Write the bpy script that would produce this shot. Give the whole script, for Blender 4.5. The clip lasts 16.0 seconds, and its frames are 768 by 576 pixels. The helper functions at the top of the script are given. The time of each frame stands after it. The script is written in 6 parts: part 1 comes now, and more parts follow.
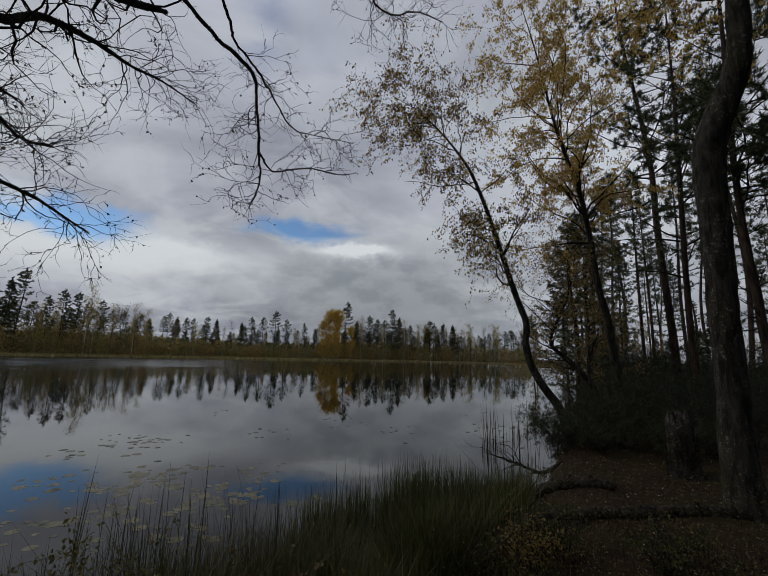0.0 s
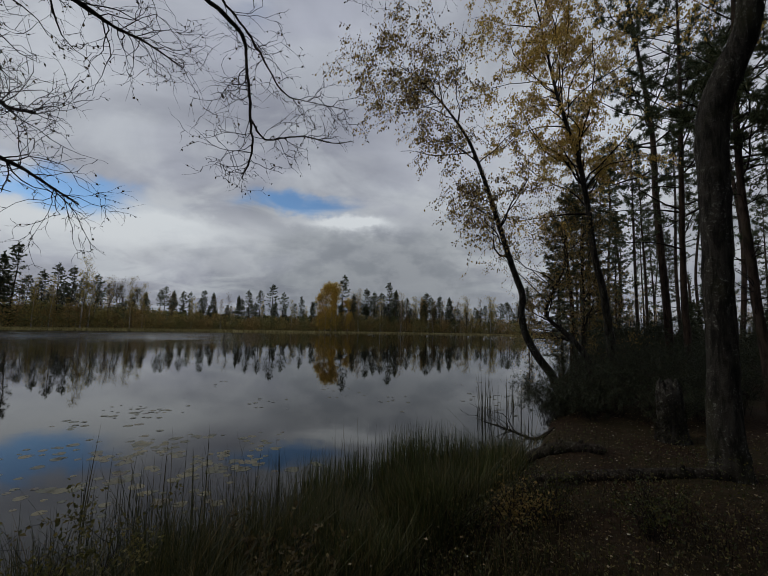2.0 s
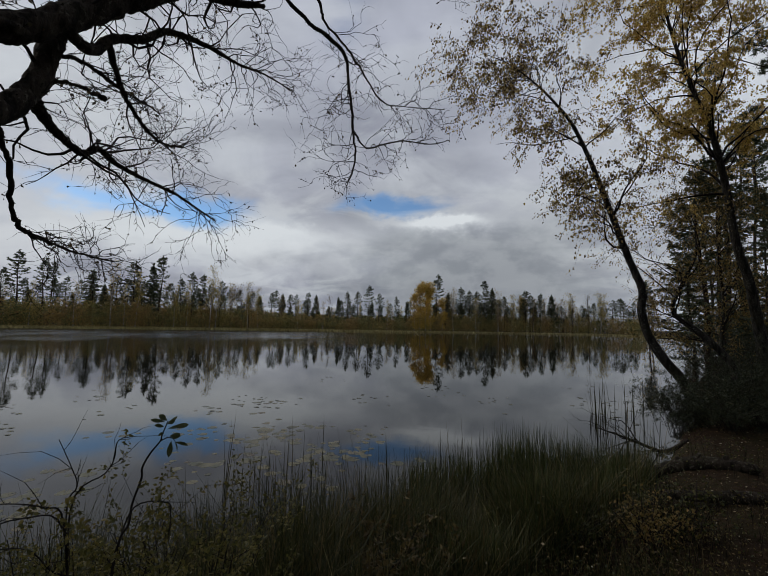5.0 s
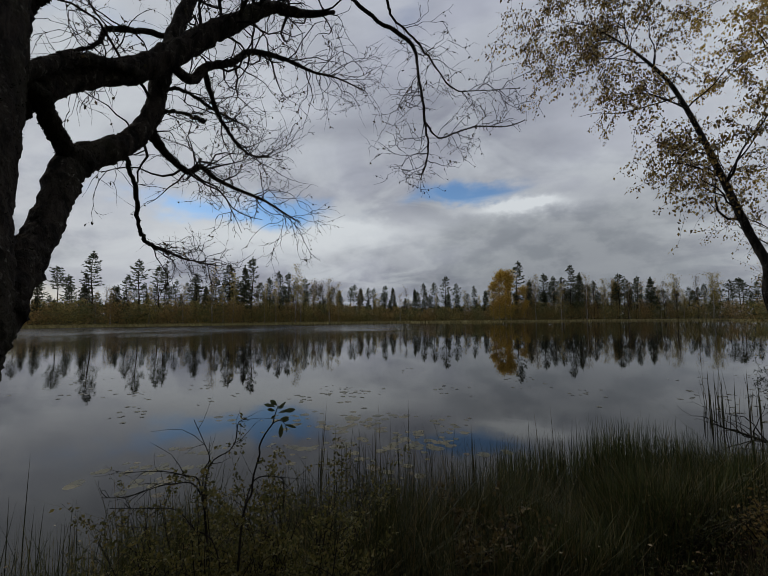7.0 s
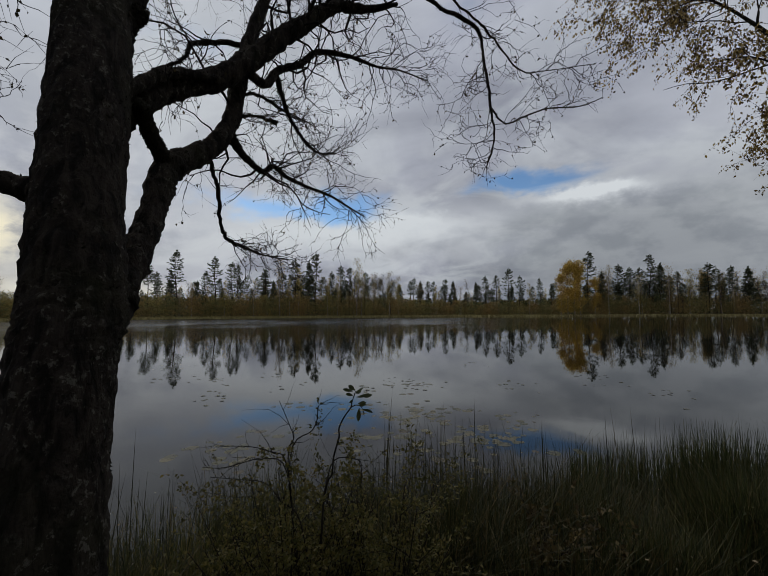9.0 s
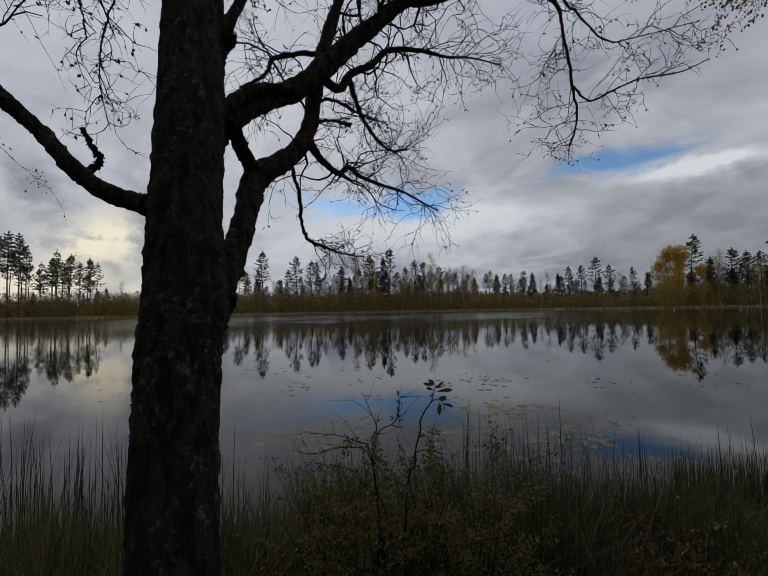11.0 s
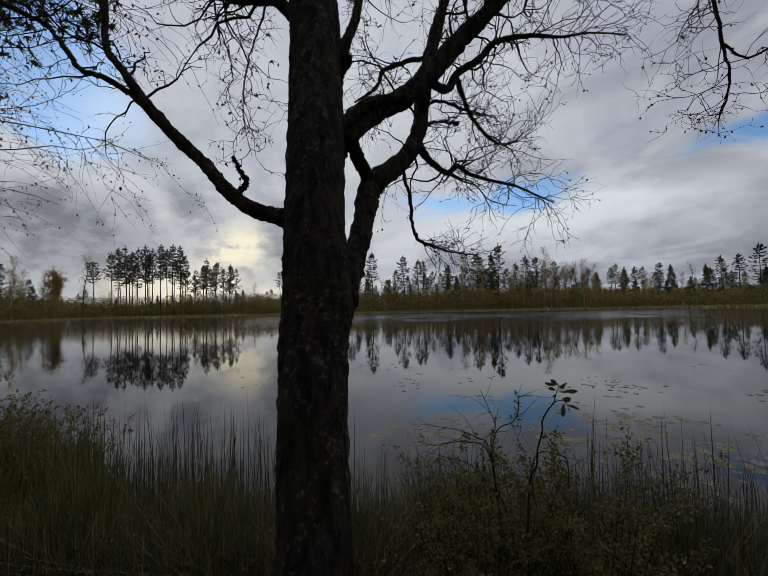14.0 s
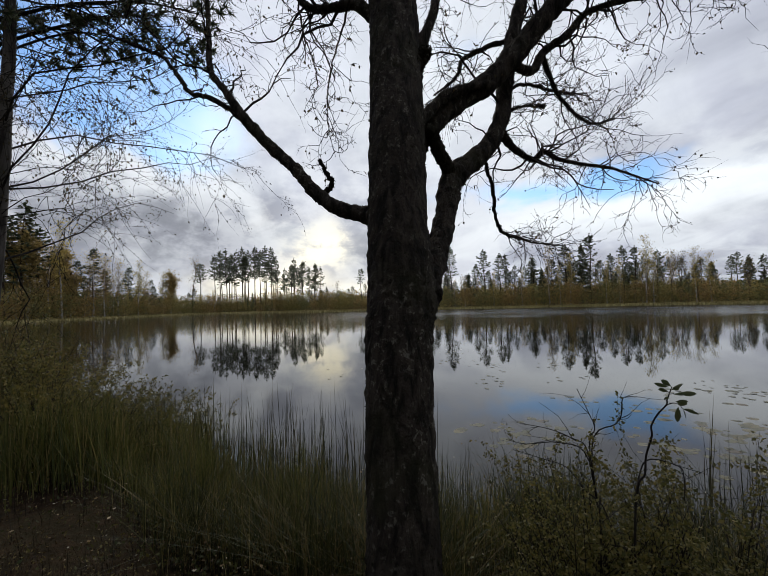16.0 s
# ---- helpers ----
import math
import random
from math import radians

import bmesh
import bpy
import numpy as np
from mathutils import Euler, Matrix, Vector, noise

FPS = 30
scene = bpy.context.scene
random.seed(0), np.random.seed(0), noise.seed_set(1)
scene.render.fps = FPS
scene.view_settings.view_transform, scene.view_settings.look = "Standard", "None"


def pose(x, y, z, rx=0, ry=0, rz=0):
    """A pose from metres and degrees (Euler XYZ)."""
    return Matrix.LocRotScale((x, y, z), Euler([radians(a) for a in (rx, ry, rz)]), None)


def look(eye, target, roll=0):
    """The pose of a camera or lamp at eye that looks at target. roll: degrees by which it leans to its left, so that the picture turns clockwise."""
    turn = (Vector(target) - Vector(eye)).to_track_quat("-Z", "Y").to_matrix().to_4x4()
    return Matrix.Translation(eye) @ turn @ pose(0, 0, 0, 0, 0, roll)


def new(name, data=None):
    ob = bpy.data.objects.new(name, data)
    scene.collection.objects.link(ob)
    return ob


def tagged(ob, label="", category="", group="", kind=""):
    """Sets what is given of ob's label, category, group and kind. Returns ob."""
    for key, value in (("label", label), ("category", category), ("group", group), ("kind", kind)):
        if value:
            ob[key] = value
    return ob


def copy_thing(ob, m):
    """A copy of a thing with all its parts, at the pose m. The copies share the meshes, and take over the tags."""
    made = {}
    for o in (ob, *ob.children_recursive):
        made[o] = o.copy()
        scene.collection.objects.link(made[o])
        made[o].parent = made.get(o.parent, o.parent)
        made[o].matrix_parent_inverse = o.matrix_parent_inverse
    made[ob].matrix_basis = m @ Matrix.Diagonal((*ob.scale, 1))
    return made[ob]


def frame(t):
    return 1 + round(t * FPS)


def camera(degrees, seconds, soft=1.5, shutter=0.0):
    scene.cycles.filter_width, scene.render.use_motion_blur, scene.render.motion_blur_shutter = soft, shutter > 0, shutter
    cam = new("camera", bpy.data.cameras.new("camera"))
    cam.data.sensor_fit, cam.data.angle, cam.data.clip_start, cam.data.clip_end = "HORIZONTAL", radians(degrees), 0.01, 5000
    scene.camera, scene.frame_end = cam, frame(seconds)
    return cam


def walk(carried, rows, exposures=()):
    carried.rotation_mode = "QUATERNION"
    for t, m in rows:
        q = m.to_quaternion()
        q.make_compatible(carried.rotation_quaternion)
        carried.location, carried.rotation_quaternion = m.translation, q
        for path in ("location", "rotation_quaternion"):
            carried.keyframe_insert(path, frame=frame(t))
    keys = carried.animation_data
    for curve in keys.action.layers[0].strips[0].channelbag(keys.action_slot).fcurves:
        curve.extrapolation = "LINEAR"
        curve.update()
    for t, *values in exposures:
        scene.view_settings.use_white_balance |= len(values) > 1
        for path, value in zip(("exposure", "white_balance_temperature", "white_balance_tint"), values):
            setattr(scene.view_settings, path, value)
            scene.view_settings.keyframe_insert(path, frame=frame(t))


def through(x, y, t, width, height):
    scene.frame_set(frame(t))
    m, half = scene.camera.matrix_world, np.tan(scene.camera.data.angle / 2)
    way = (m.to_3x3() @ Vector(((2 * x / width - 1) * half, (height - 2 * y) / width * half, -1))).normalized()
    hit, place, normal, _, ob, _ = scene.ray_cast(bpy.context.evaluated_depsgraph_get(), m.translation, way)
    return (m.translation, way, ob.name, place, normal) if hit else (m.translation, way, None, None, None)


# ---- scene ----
cam = camera(89.0, 16.0, 0.5)
PATH = [
    (0.0, -0.000, 0.000, 1.908, 99.79, -1.71, 0.28),
    (0.5, -0.003, -0.001, 1.914, 99.58, -1.55, 0.33),
    (1.0, 0.001, 0.004, 1.915, 98.02, -1.46, -0.09),
    (1.5, 0.003, 0.007, 1.907, 97.15, -1.55, -0.31),
    (2.0, 0.003, 0.013, 1.899, 95.80, -1.42, -0.15),
    (2.5, -0.013, 0.003, 1.896, 95.03, -1.87, 1.61),
    (3.0, -0.034, -0.005, 1.888, 95.26, -1.20, 4.40),
    (5.5, -0.073, -0.064, 1.883, 95.24, -1.21, 16.37),
    (6.0, -0.079, -0.076, 1.883, 95.06, -0.59, 19.53),
    (6.5, -0.081, -0.089, 1.885, 95.06, 0.11, 22.12),
    (7.0, -0.085, -0.102, 1.884, 94.07, 0.25, 24.79),
    (7.5, -0.095, -0.114, 1.877, 93.78, -0.07, 27.40),
    (8.0, -0.101, -0.122, 1.878, 93.63, 0.03, 29.89),
    (8.5, -0.107, -0.131, 1.877, 93.30, 0.07, 31.17),
    (9.0, -0.124, -0.139, 1.867, 93.17, 0.10, 33.50),
    (9.5, -0.132, -0.149, 1.871, 92.94, 0.25, 36.79),
    (12.0, -0.116, -0.175, 1.870, 92.38, 1.17, 48.80),
    (12.5, -0.113, -0.185, 1.870, 92.34, 1.21, 51.53),
    (13.0, -0.113, -0.192, 1.871, 92.33, 1.13, 54.61),
    (13.5, -0.107, -0.212, 1.871, 92.59, 0.85, 57.54),
    (14.0, -0.101, -0.231, 1.871, 92.52, 1.21, 59.86),
    (14.5, -0.090, -0.246, 1.871, 92.87, 1.50, 61.91),
    (15.0, -0.093, -0.253, 1.872, 92.48, 1.43, 64.67),
    (15.5, -0.102, -0.253, 1.869, 92.32, 1.36, 68.36),
    (16.0, -0.107, -0.257, 1.863, 92.18, 1.50, 71.36),
]
walk(cam, [(t, pose(x, y, z, rx, ry, rz)) for t, x, y, z, rx, ry, rz in PATH],
     exposures=[(0.0, -0.01), (0.5, -0.06), (1.5, -0.09), (2.2, -0.02), (3.0, 0.09), (5.5, 0.06), (7.0, 0.0), (9.5, -0.02), (12.5, -0.02), (14.0, 0.12), (15.0, 0.41), (16.0, 0.69)])


# ---- sky and sun ----
SUN_AZ, SUN_EL = 81.0, 40.0          # degrees left of the y axis, degrees up


def heading(az, el=0.0):
    a, e = radians(az), radians(el)
    return Vector((-math.sin(a) * math.cos(e), math.cos(a) * math.cos(e), math.sin(e)))


class Nodes:
    """Small wrapper to chain shader nodes."""

    def __init__(self, tree):
        self.t = tree
        tree.nodes.clear()

    def add(self, kind):
        return self.t.nodes.new(kind)

    def put(self, sock, v):
        if isinstance(v, bpy.types.NodeSocket):
            self.t.links.new(v, sock)
        elif v is not None:
            sock.default_value = v

    def math(self, op, a, b=None, c=None, clamp=False):
        n = self.add("ShaderNodeMath")
        n.operation, n.use_clamp = op, clamp
        for i, v in enumerate((a, b, c)):
            self.put(n.inputs[i], v)
        return n.outputs[0]

    def mix(self, f, a, b, blend="MIX"):
        n = self.add("ShaderNodeMix")
        n.data_type, n.blend_type = "RGBA", blend
        self.put(n.inputs[0], f)
        self.put(n.inputs[6], a)
        self.put(n.inputs[7], b)
        return n.outputs[2]

    def noise(self, vec, scale, detail=4.0, rough=0.55, distort=0.0):
        n = self.add("ShaderNodeTexNoise")
        self.put(n.inputs["Vector"], vec)
        self.put(n.inputs["Scale"], scale)
        self.put(n.inputs["Detail"], detail)
        self.put(n.inputs["Roughness"], rough)
        self.put(n.inputs["Distortion"], distort)
        return n.outputs["Fac"]

    def ramp(self, f, stops):
        n = self.add("ShaderNodeValToRGB")
        e = n.color_ramp.elements
        while len(e) < len(stops):
            e.new(0.5)
        for el, (p, c) in zip(e, stops):
            el.position, el.color = p, c if len(c) == 4 else (*c, 1)
        self.put(n.inputs[0], f)
        return n.outputs[0]

    def span(self, v, a, b, lo=0.0, hi=1.0):
        n = self.add("ShaderNodeMapRange")
        n.interpolation_type = "SMOOTHSTEP"
        for i, x in enumerate((v, a, b, lo, hi)):
            self.put(n.inputs[i], x)
        return n.outputs[0]

    def scaled(self, vec, s, turn=0.0):
        n = self.add("ShaderNodeMapping")
        self.put(n.inputs[0], vec)
        n.inputs["Rotation"].default_value = (0.0, 0.0, turn)
        n.inputs["Scale"].default_value = s
        return n.outputs[0]


def build_sky():
    w = bpy.data.worlds.new("autumn_sky")
    scene.world = w
    w.use_nodes = True
    n = Nodes(w.node_tree)
    d = n.add("ShaderNodeTexCoord").outputs["Generated"]
    sep = n.add("ShaderNodeSeparateXYZ")
    n.put(sep.inputs[0], d)
    x, y, z = sep.outputs
    sky = n.add("ShaderNodeTexSky")
    sky.sky_type, sky.sun_disc = "NISHITA", False
    sky.sun_elevation, sky.sun_rotation = radians(25), radians(-SUN_AZ)
    sky.air_density, sky.dust_density, sky.ozone_density = 1.0, 0.4, 2.5
    blue = n.mix(1.0, sky.outputs[0], (0.07, 0.092, 0.11, 1), "MULTIPLY")
    # the deck seen as a level sheet overhead, drawn out into streaks by the wind
    up = n.math("ADD", n.math("MAXIMUM", z, 0.0), 0.3)
    sheet = n.add("ShaderNodeCombineXYZ")
    n.put(sheet.inputs[0], n.math("DIVIDE", x, up))
    n.put(sheet.inputs[1], n.math("DIVIDE", y, up))
    wisp = n.noise(n.scaled(sheet.outputs[0], (1.0, 1.35, 1), radians(-24)), 1.5, 6, 0.52, 0.4)
    veil = n.noise(n.scaled(sheet.outputs[0], (1.1, 1.5, 1), radians(-30)), 2.4, 6, 0.52, 0.7)
    # clouds flattened by perspective
    flat = n.scaled(d, (1, 1, 2.3))
    big = n.noise(flat, 2.0, 4, 0.48, 0.1)
    puff = n.noise(n.scaled(d, (1, 1, 1.6)), 9.0, 7, 0.58, 0.1)
    az = n.math("MULTIPLY", n.math("ARCTAN2", n.math("MULTIPLY", x, -1.0), y), 57.2958)
    el = n.math("MULTIPLY", n.math("ARCSINE", z), 57.2958)
    wob = n.math("MULTIPLY", n.math("SUBTRACT", puff, 0.5), 9.0)
    wob2 = n.math("MULTIPLY", n.math("SUBTRACT", wisp, 0.5), 11.0)
    az2, el2 = n.math("ADD", az, n.math("MULTIPLY", wob2, 1.6)), n.math("ADD", el, n.math("MULTIPLY", wob, 0.6))

    def blob(a0, e0, wa, we):
        u = n.math("DIVIDE", n.math("SUBTRACT", az2, a0), wa)
        v = n.math("DIVIDE", n.math("SUBTRACT", el2, e0), we)
        return n.math("EXPONENT", n.math("MULTIPLY", n.math("ADD", n.math("MULTIPLY", u, u), n.math("MULTIPLY", v, v)), -1.0))

    def total(*v):
        s = v[0]
        for o in v[1:]:
            s = n.math("ADD", s, o)
        return s

    # colours of the cloud deck: slate underside, pale thin parts
    grey = n.mix(n.span(n.math("ADD", n.math("MULTIPLY", big, 0.4), n.math("MULTIPLY", wisp, 0.6)), 0.36, 0.64), (0.222, 0.238, 0.295, 1), (0.44, 0.465, 0.55, 1))
    pale = n.math("MULTIPLY", n.span(veil, 0.42, 0.66), n.span(el, 34.0, 8.0, 0.3, 0.85))
    cloud = n.mix(pale, grey, (0.605, 0.645, 0.685, 1))
    # low bank: leaden towards the north, bright under the hidden sun
    low = n.math("MULTIPLY", n.span(el2, 22.0, 9.0), n.math("MULTIPLY", n.span(az2, 34.0, 4.0), n.span(az2, -26.0, -8.0, 0.3, 1.0)))
    cloud = n.mix(n.math("MULTIPLY", low, 0.86), cloud, (0.172, 0.196, 0.218, 1))
    bright = total(n.math("MULTIPLY", blob(7.0, 15.0, 5.5, 1.1), 1.7), n.math("MULTIPLY", blob(42.0, 10.5, 22.0, 3.2), 1.0), n.math("MULTIPLY", blob(28.0, 12.5, 12.0, 1.6), 0.7), n.math("MULTIPLY", blob(103.0, 17.0, 12.0, 3.0), 0.7), n.math("MULTIPLY", blob(60.0, 28.0, 26.0, 15.0), 0.6), n.math("MULTIPLY", blob(-30.0, 24.0, 24.0, 18.0), 0.6))
    cloud = n.mix(n.math("MINIMUM", n.math("MULTIPLY", bright, 0.85), 1.0), cloud, (0.78, 0.825, 0.855, 1))
    lump = n.math("MULTIPLY", n.span(puff, 0.4, 0.6), n.math("MULTIPLY", n.span(el, 34.0, 10.0), n.span(az, 40.0, 75.0, 0.3, 1.0)))
    cloud = n.mix(n.math("MULTIPLY", lump, 0.5), n.mix(n.span(el, 40.0, 6.0, 0.0, 0.3), cloud, (0.17, 0.18, 0.21, 1)), (0.62, 0.64, 0.66, 1))
    dim = total(n.math("MULTIPLY", blob(96.0, 9.0, 11.0, 6.5), 1.0), blob(110.0, 9.0, 13.0, 9.0), blob(72.0, 7.0, 8.0, 4.0))
    cloud = n.mix(n.math("MULTIPLY", n.span(dim, 0.0, 1.5), n.span(puff, 0.36, 0.62, 1.0, 0.45)), cloud, (0.17, 0.18, 0.205, 1))
    glow = total(n.math("MULTIPLY", blob(81.0, 8.5, 4.2, 3.2), n.span(puff, 0.4, 0.56, 0.3, 1.3)), n.math("MULTIPLY", blob(87.0, 2.6, 8.0, 2.4), 0.95), n.math("MULTIPLY", blob(70.0, 2.5, 7.0, 1.2), 0.7))
    cloud = n.mix(n.math("MINIMUM", glow, 1.0), cloud, (0.86, 0.8, 0.62, 1))
    gaps = total(blob(12.0, 17.2, 9.0, 1.5), n.math("MULTIPLY", blob(46.0, 14.6, 15.0, 2.3), 1.1), n.math("MULTIPLY", blob(101.0, 22.0, 9.0, 4.5), 1.2), n.math("MULTIPLY", blob(104.0, 28.0, 8.0, 6.0), 1.1),
                 n.math("MULTIPLY", blob(22.0, 42.0, 7.0, 7.0), 0.45), n.math("MULTIPLY", blob(112.0, 30.0, 12.0, 10.0), 0.9), n.math("MULTIPLY", blob(60.0, 33.0, 14.0, 3.0), 0.35))
    rag = total(n.math("MULTIPLY", n.math("SUBTRACT", 0.5, wisp), 1.7), n.math("MULTIPLY", n.math("SUBTRACT", 0.5, veil), 1.4))
    holes = n.math("MULTIPLY", n.span(n.math("ADD", gaps, n.math("MULTIPLY", rag, n.span(gaps, 0.05, 0.5))), 0.15, 1.0), 0.9)
    blue = n.mix(n.math("MULTIPLY", n.span(veil, 0.46, 0.7), 0.45), blue, (0.62, 0.68, 0.75, 1))
    col = n.mix(holes, cloud, blue)
    bg = n.add("ShaderNodeBackground")
    n.put(bg.inputs[0], col)
    bg.inputs[1].default_value = 1.0
    n.put(n.add("ShaderNodeOutputWorld").inputs[0], bg.outputs[0])


build_sky()
sun = new("sun", bpy.data.lights.new("sun", "SUN"))
sun.data.energy, sun.data.angle, sun.data.color = 0.45, radians(14), (1.0, 0.86, 0.66)
sun.matrix_world = look(heading(SUN_AZ, SUN_EL) * 60, (0, 0, 0))


# ---- materials ----
def material(name, rough=0.85, spec=0.25):
    m = bpy.data.materials.new(name)
    m.use_nodes = True
    n = Nodes(m.node_tree)
    p = n.add("ShaderNodeBsdfPrincipled")
    p.inputs["Roughness"].default_value = rough
    p.inputs["Specular IOR Level"].default_value = spec
    out = n.add("ShaderNodeOutputMaterial")
    n.put(out.inputs[0], p.outputs[0])
    co = n.add("ShaderNodeTexCoord").outputs["Object"]
    return m, n, p, co


def bump(n, p, height, strength=0.5, dist=0.01):
    b = n.add("ShaderNodeBump")
    b.inputs["Strength"].default_value, b.inputs["Distance"].default_value = strength, dist
    n.put(b.inputs["Height"], height)
    n.put(p.inputs["Normal"], b.outputs[0])


def bark_material(name, dark, mid, spots, amount, fissure=14.0, depth=0.012):
    m, n, p, co = material(name, 0.92, 0.15)
    furrow = n.noise(n.scaled(co, (1, 1, 0.22)), fissure, 6, 0.65, 0.5)
    grain = n.noise(co, 60.0, 4, 0.6)
    blotch = n.noise(co, 7.0, 5, 0.62)
    base = n.mix(n.span(furrow, 0.35, 0.65), (*dark, 1), (*mid, 1))
    moss = n.math("MULTIPLY", n.span(n.noise(co, 2.3, 4, 0.6), 0.5, 0.7), 0.45)
    base = n.mix(moss, base, (0.04, 0.04, 0.018, 1))
    specks = n.math("MULTIPLY", n.span(n.noise(co, 34.0, 4, 0.7), 0.64 - amount, 0.7 - amount), n.span(n.noise(co, 3.1, 3), 0.4, 0.6))
    patches = n.math("MULTIPLY", n.span(blotch, 0.7 - amount, 0.78 - amount), n.span(grain, 0.4, 0.6, 0.0, 0.7))
    lichen = n.math("MULTIPLY", n.math("MULTIPLY", n.math("MAXIMUM", specks, patches), n.span(furrow, 0.4, 0.56)), 0.75)
    n.put(p.inputs["Base Color"], n.mix(lichen, base, (*spots, 1)))
    bump(n, p, n.math("ADD", furrow, n.math("MULTIPLY", grain, 0.35)), 0.9, depth)
    return m


def leaf_material(name, stops, rough=0.6, through=0.35):
    m, n, p, co = material(name, rough, 0.3)
    g = n.add("ShaderNodeNewGeometry")
    col = n.ramp(g.outputs["Random Per Island"], stops)
    mott = n.noise(co, 35.0, 3)
    col = n.mix(n.math("MULTIPLY", n.span(mott, 0.5, 0.78), 0.3), col, (0.05, 0.035, 0.018, 1))
    n.put(p.inputs["Base Color"], col)
    if through:
        tr = n.add("ShaderNodeBsdfTranslucent")
        n.put(tr.inputs[0], col)
        mx = n.add("ShaderNodeMixShader")
        mx.inputs[0].default_value = through
        out = [o for o in m.node_tree.nodes if o.type == "OUTPUT_MATERIAL"][0]
        n.put(mx.inputs[1], p.outputs[0])
        n.put(mx.inputs[2], tr.outputs[0])
        n.put(out.inputs[0], mx.outputs[0])
    return m


BARK_OLD = bark_material("alder_bark", (0.012, 0.01, 0.008), (0.062, 0.05, 0.038), (0.2, 0.185, 0.15), 0.08, 16.0, 0.045)
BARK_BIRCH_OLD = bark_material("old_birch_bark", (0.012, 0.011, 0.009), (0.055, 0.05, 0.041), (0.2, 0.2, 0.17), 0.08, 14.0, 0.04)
BARK_BIRCH = bark_material("birch_bark", (0.035, 0.03, 0.027), (0.14, 0.125, 0.11), (0.36, 0.35, 0.32), 0.06, 9.0)
BARK_PINE = bark_material("pine_bark", (0.022, 0.016, 0.013), (0.07, 0.05, 0.038), (0.12, 0.1, 0.08), 0.02, 12.0)
BARK_FAR = bark_material("far_bark", (0.04, 0.032, 0.027), (0.13, 0.1, 0.08), (0.3, 0.28, 0.25), 0.03, 3.0)
BARK_PALE = bark_material("pale_bark", (0.25, 0.23, 0.2), (0.55, 0.52, 0.48), (0.65, 0.63, 0.6), 0.02, 3.0)
BARK_TWIGGY = bark_material("far_twig_bark", (0.05, 0.042, 0.036), (0.12, 0.1, 0.085), (0.2, 0.18, 0.16), 0.0, 6.0)
TWIG = bark_material("twig_bark", (0.012, 0.01, 0.009), (0.034, 0.028, 0.024), (0.08, 0.08, 0.07), 0.0, 40.0, 0.002)
LEAF_ALDER = leaf_material("withered_leaf", [(0, (0.03, 0.026, 0.012)), (0.6, (0.055, 0.045, 0.018)), (1, (0.1, 0.07, 0.03))])
LEAF_BIRCH = leaf_material("birch_leaf", [(0, (0.24, 0.16, 0.05)), (0.3, (0.55, 0.39, 0.1)), (0.7, (0.82, 0.61, 0.16)), (1, (0.6, 0.37, 0.11))], 0.6, 0.55)
LEAF_TAWNY = leaf_material("tawny_birch_leaf", [(0, (0.08, 0.055, 0.025)), (0.4, (0.22, 0.145, 0.05)), (0.75, (0.44, 0.3, 0.09)), (1, (0.62, 0.46, 0.14))], 0.6, 0.5)
MOSS = leaf_material("bark_moss", [(0, (0.012, 0.011, 0.006)), (0.6, (0.026, 0.025, 0.012)), (1, (0.06, 0.058, 0.035))], 0.95, 0.0)
LEAF_DULL = leaf_material("dull_leaf", [(0, (0.14, 0.115, 0.04)), (0.5, (0.26, 0.19, 0.06)), (1, (0.34, 0.22, 0.075))], 0.6, 0.5)
LEAF_SHORE = leaf_material("shore_birch_leaf", [(0, (0.2, 0.16, 0.05)), (0.5, (0.42, 0.33, 0.09)), (1, (0.55, 0.42, 0.12))], 0.6, 0.5)
LEAF_GOLD = leaf_material("golden_leaf", [(0, (0.4, 0.25, 0.045)), (0.5, (0.6, 0.41, 0.075)), (1, (0.72, 0.52, 0.12))], 0.6, 0.5)
LEAF_RUST = leaf_material("rust_leaf", [(0, (0.2, 0.15, 0.06)), (0.5, (0.38, 0.28, 0.1)), (1, (0.52, 0.38, 0.13))], 0.6, 0.55)
LEAF_GREEN = leaf_material("shrub_leaf", [(0, (0.035, 0.045, 0.015)), (0.6, (0.07, 0.075, 0.022)), (1, (0.13, 0.11, 0.03))], 0.5, 0.3)
LEAF_OLIVE = leaf_material("olive_leaf", [(0, (0.11, 0.105, 0.03)), (0.5, (0.19, 0.165, 0.045)), (1, (0.28, 0.22, 0.065))], 0.6, 0.4)
SCRUB_RUST = leaf_material("rust_scrub_leaf", [(0, (0.22, 0.145, 0.06)), (0.5, (0.36, 0.24, 0.09)), (1, (0.5, 0.36, 0.12))], 0.6, 0.45)
SCRUB_GREEN = leaf_material("green_scrub_leaf", [(0, (0.12, 0.13, 0.055)), (0.6, (0.2, 0.21, 0.08)), (1, (0.3, 0.28, 0.1))], 0.6, 0.45)
SCRUB_OLIVE = leaf_material("olive_scrub_leaf", [(0, (0.22, 0.175, 0.065)), (0.5, (0.35, 0.28, 0.09)), (1, (0.48, 0.37, 0.12))], 0.6, 0.45)
LEAF_SPRIG = leaf_material("sprig_leaf", [(0, (0.055, 0.07, 0.028)), (1, (0.1, 0.115, 0.045))], 0.45, 0.25)
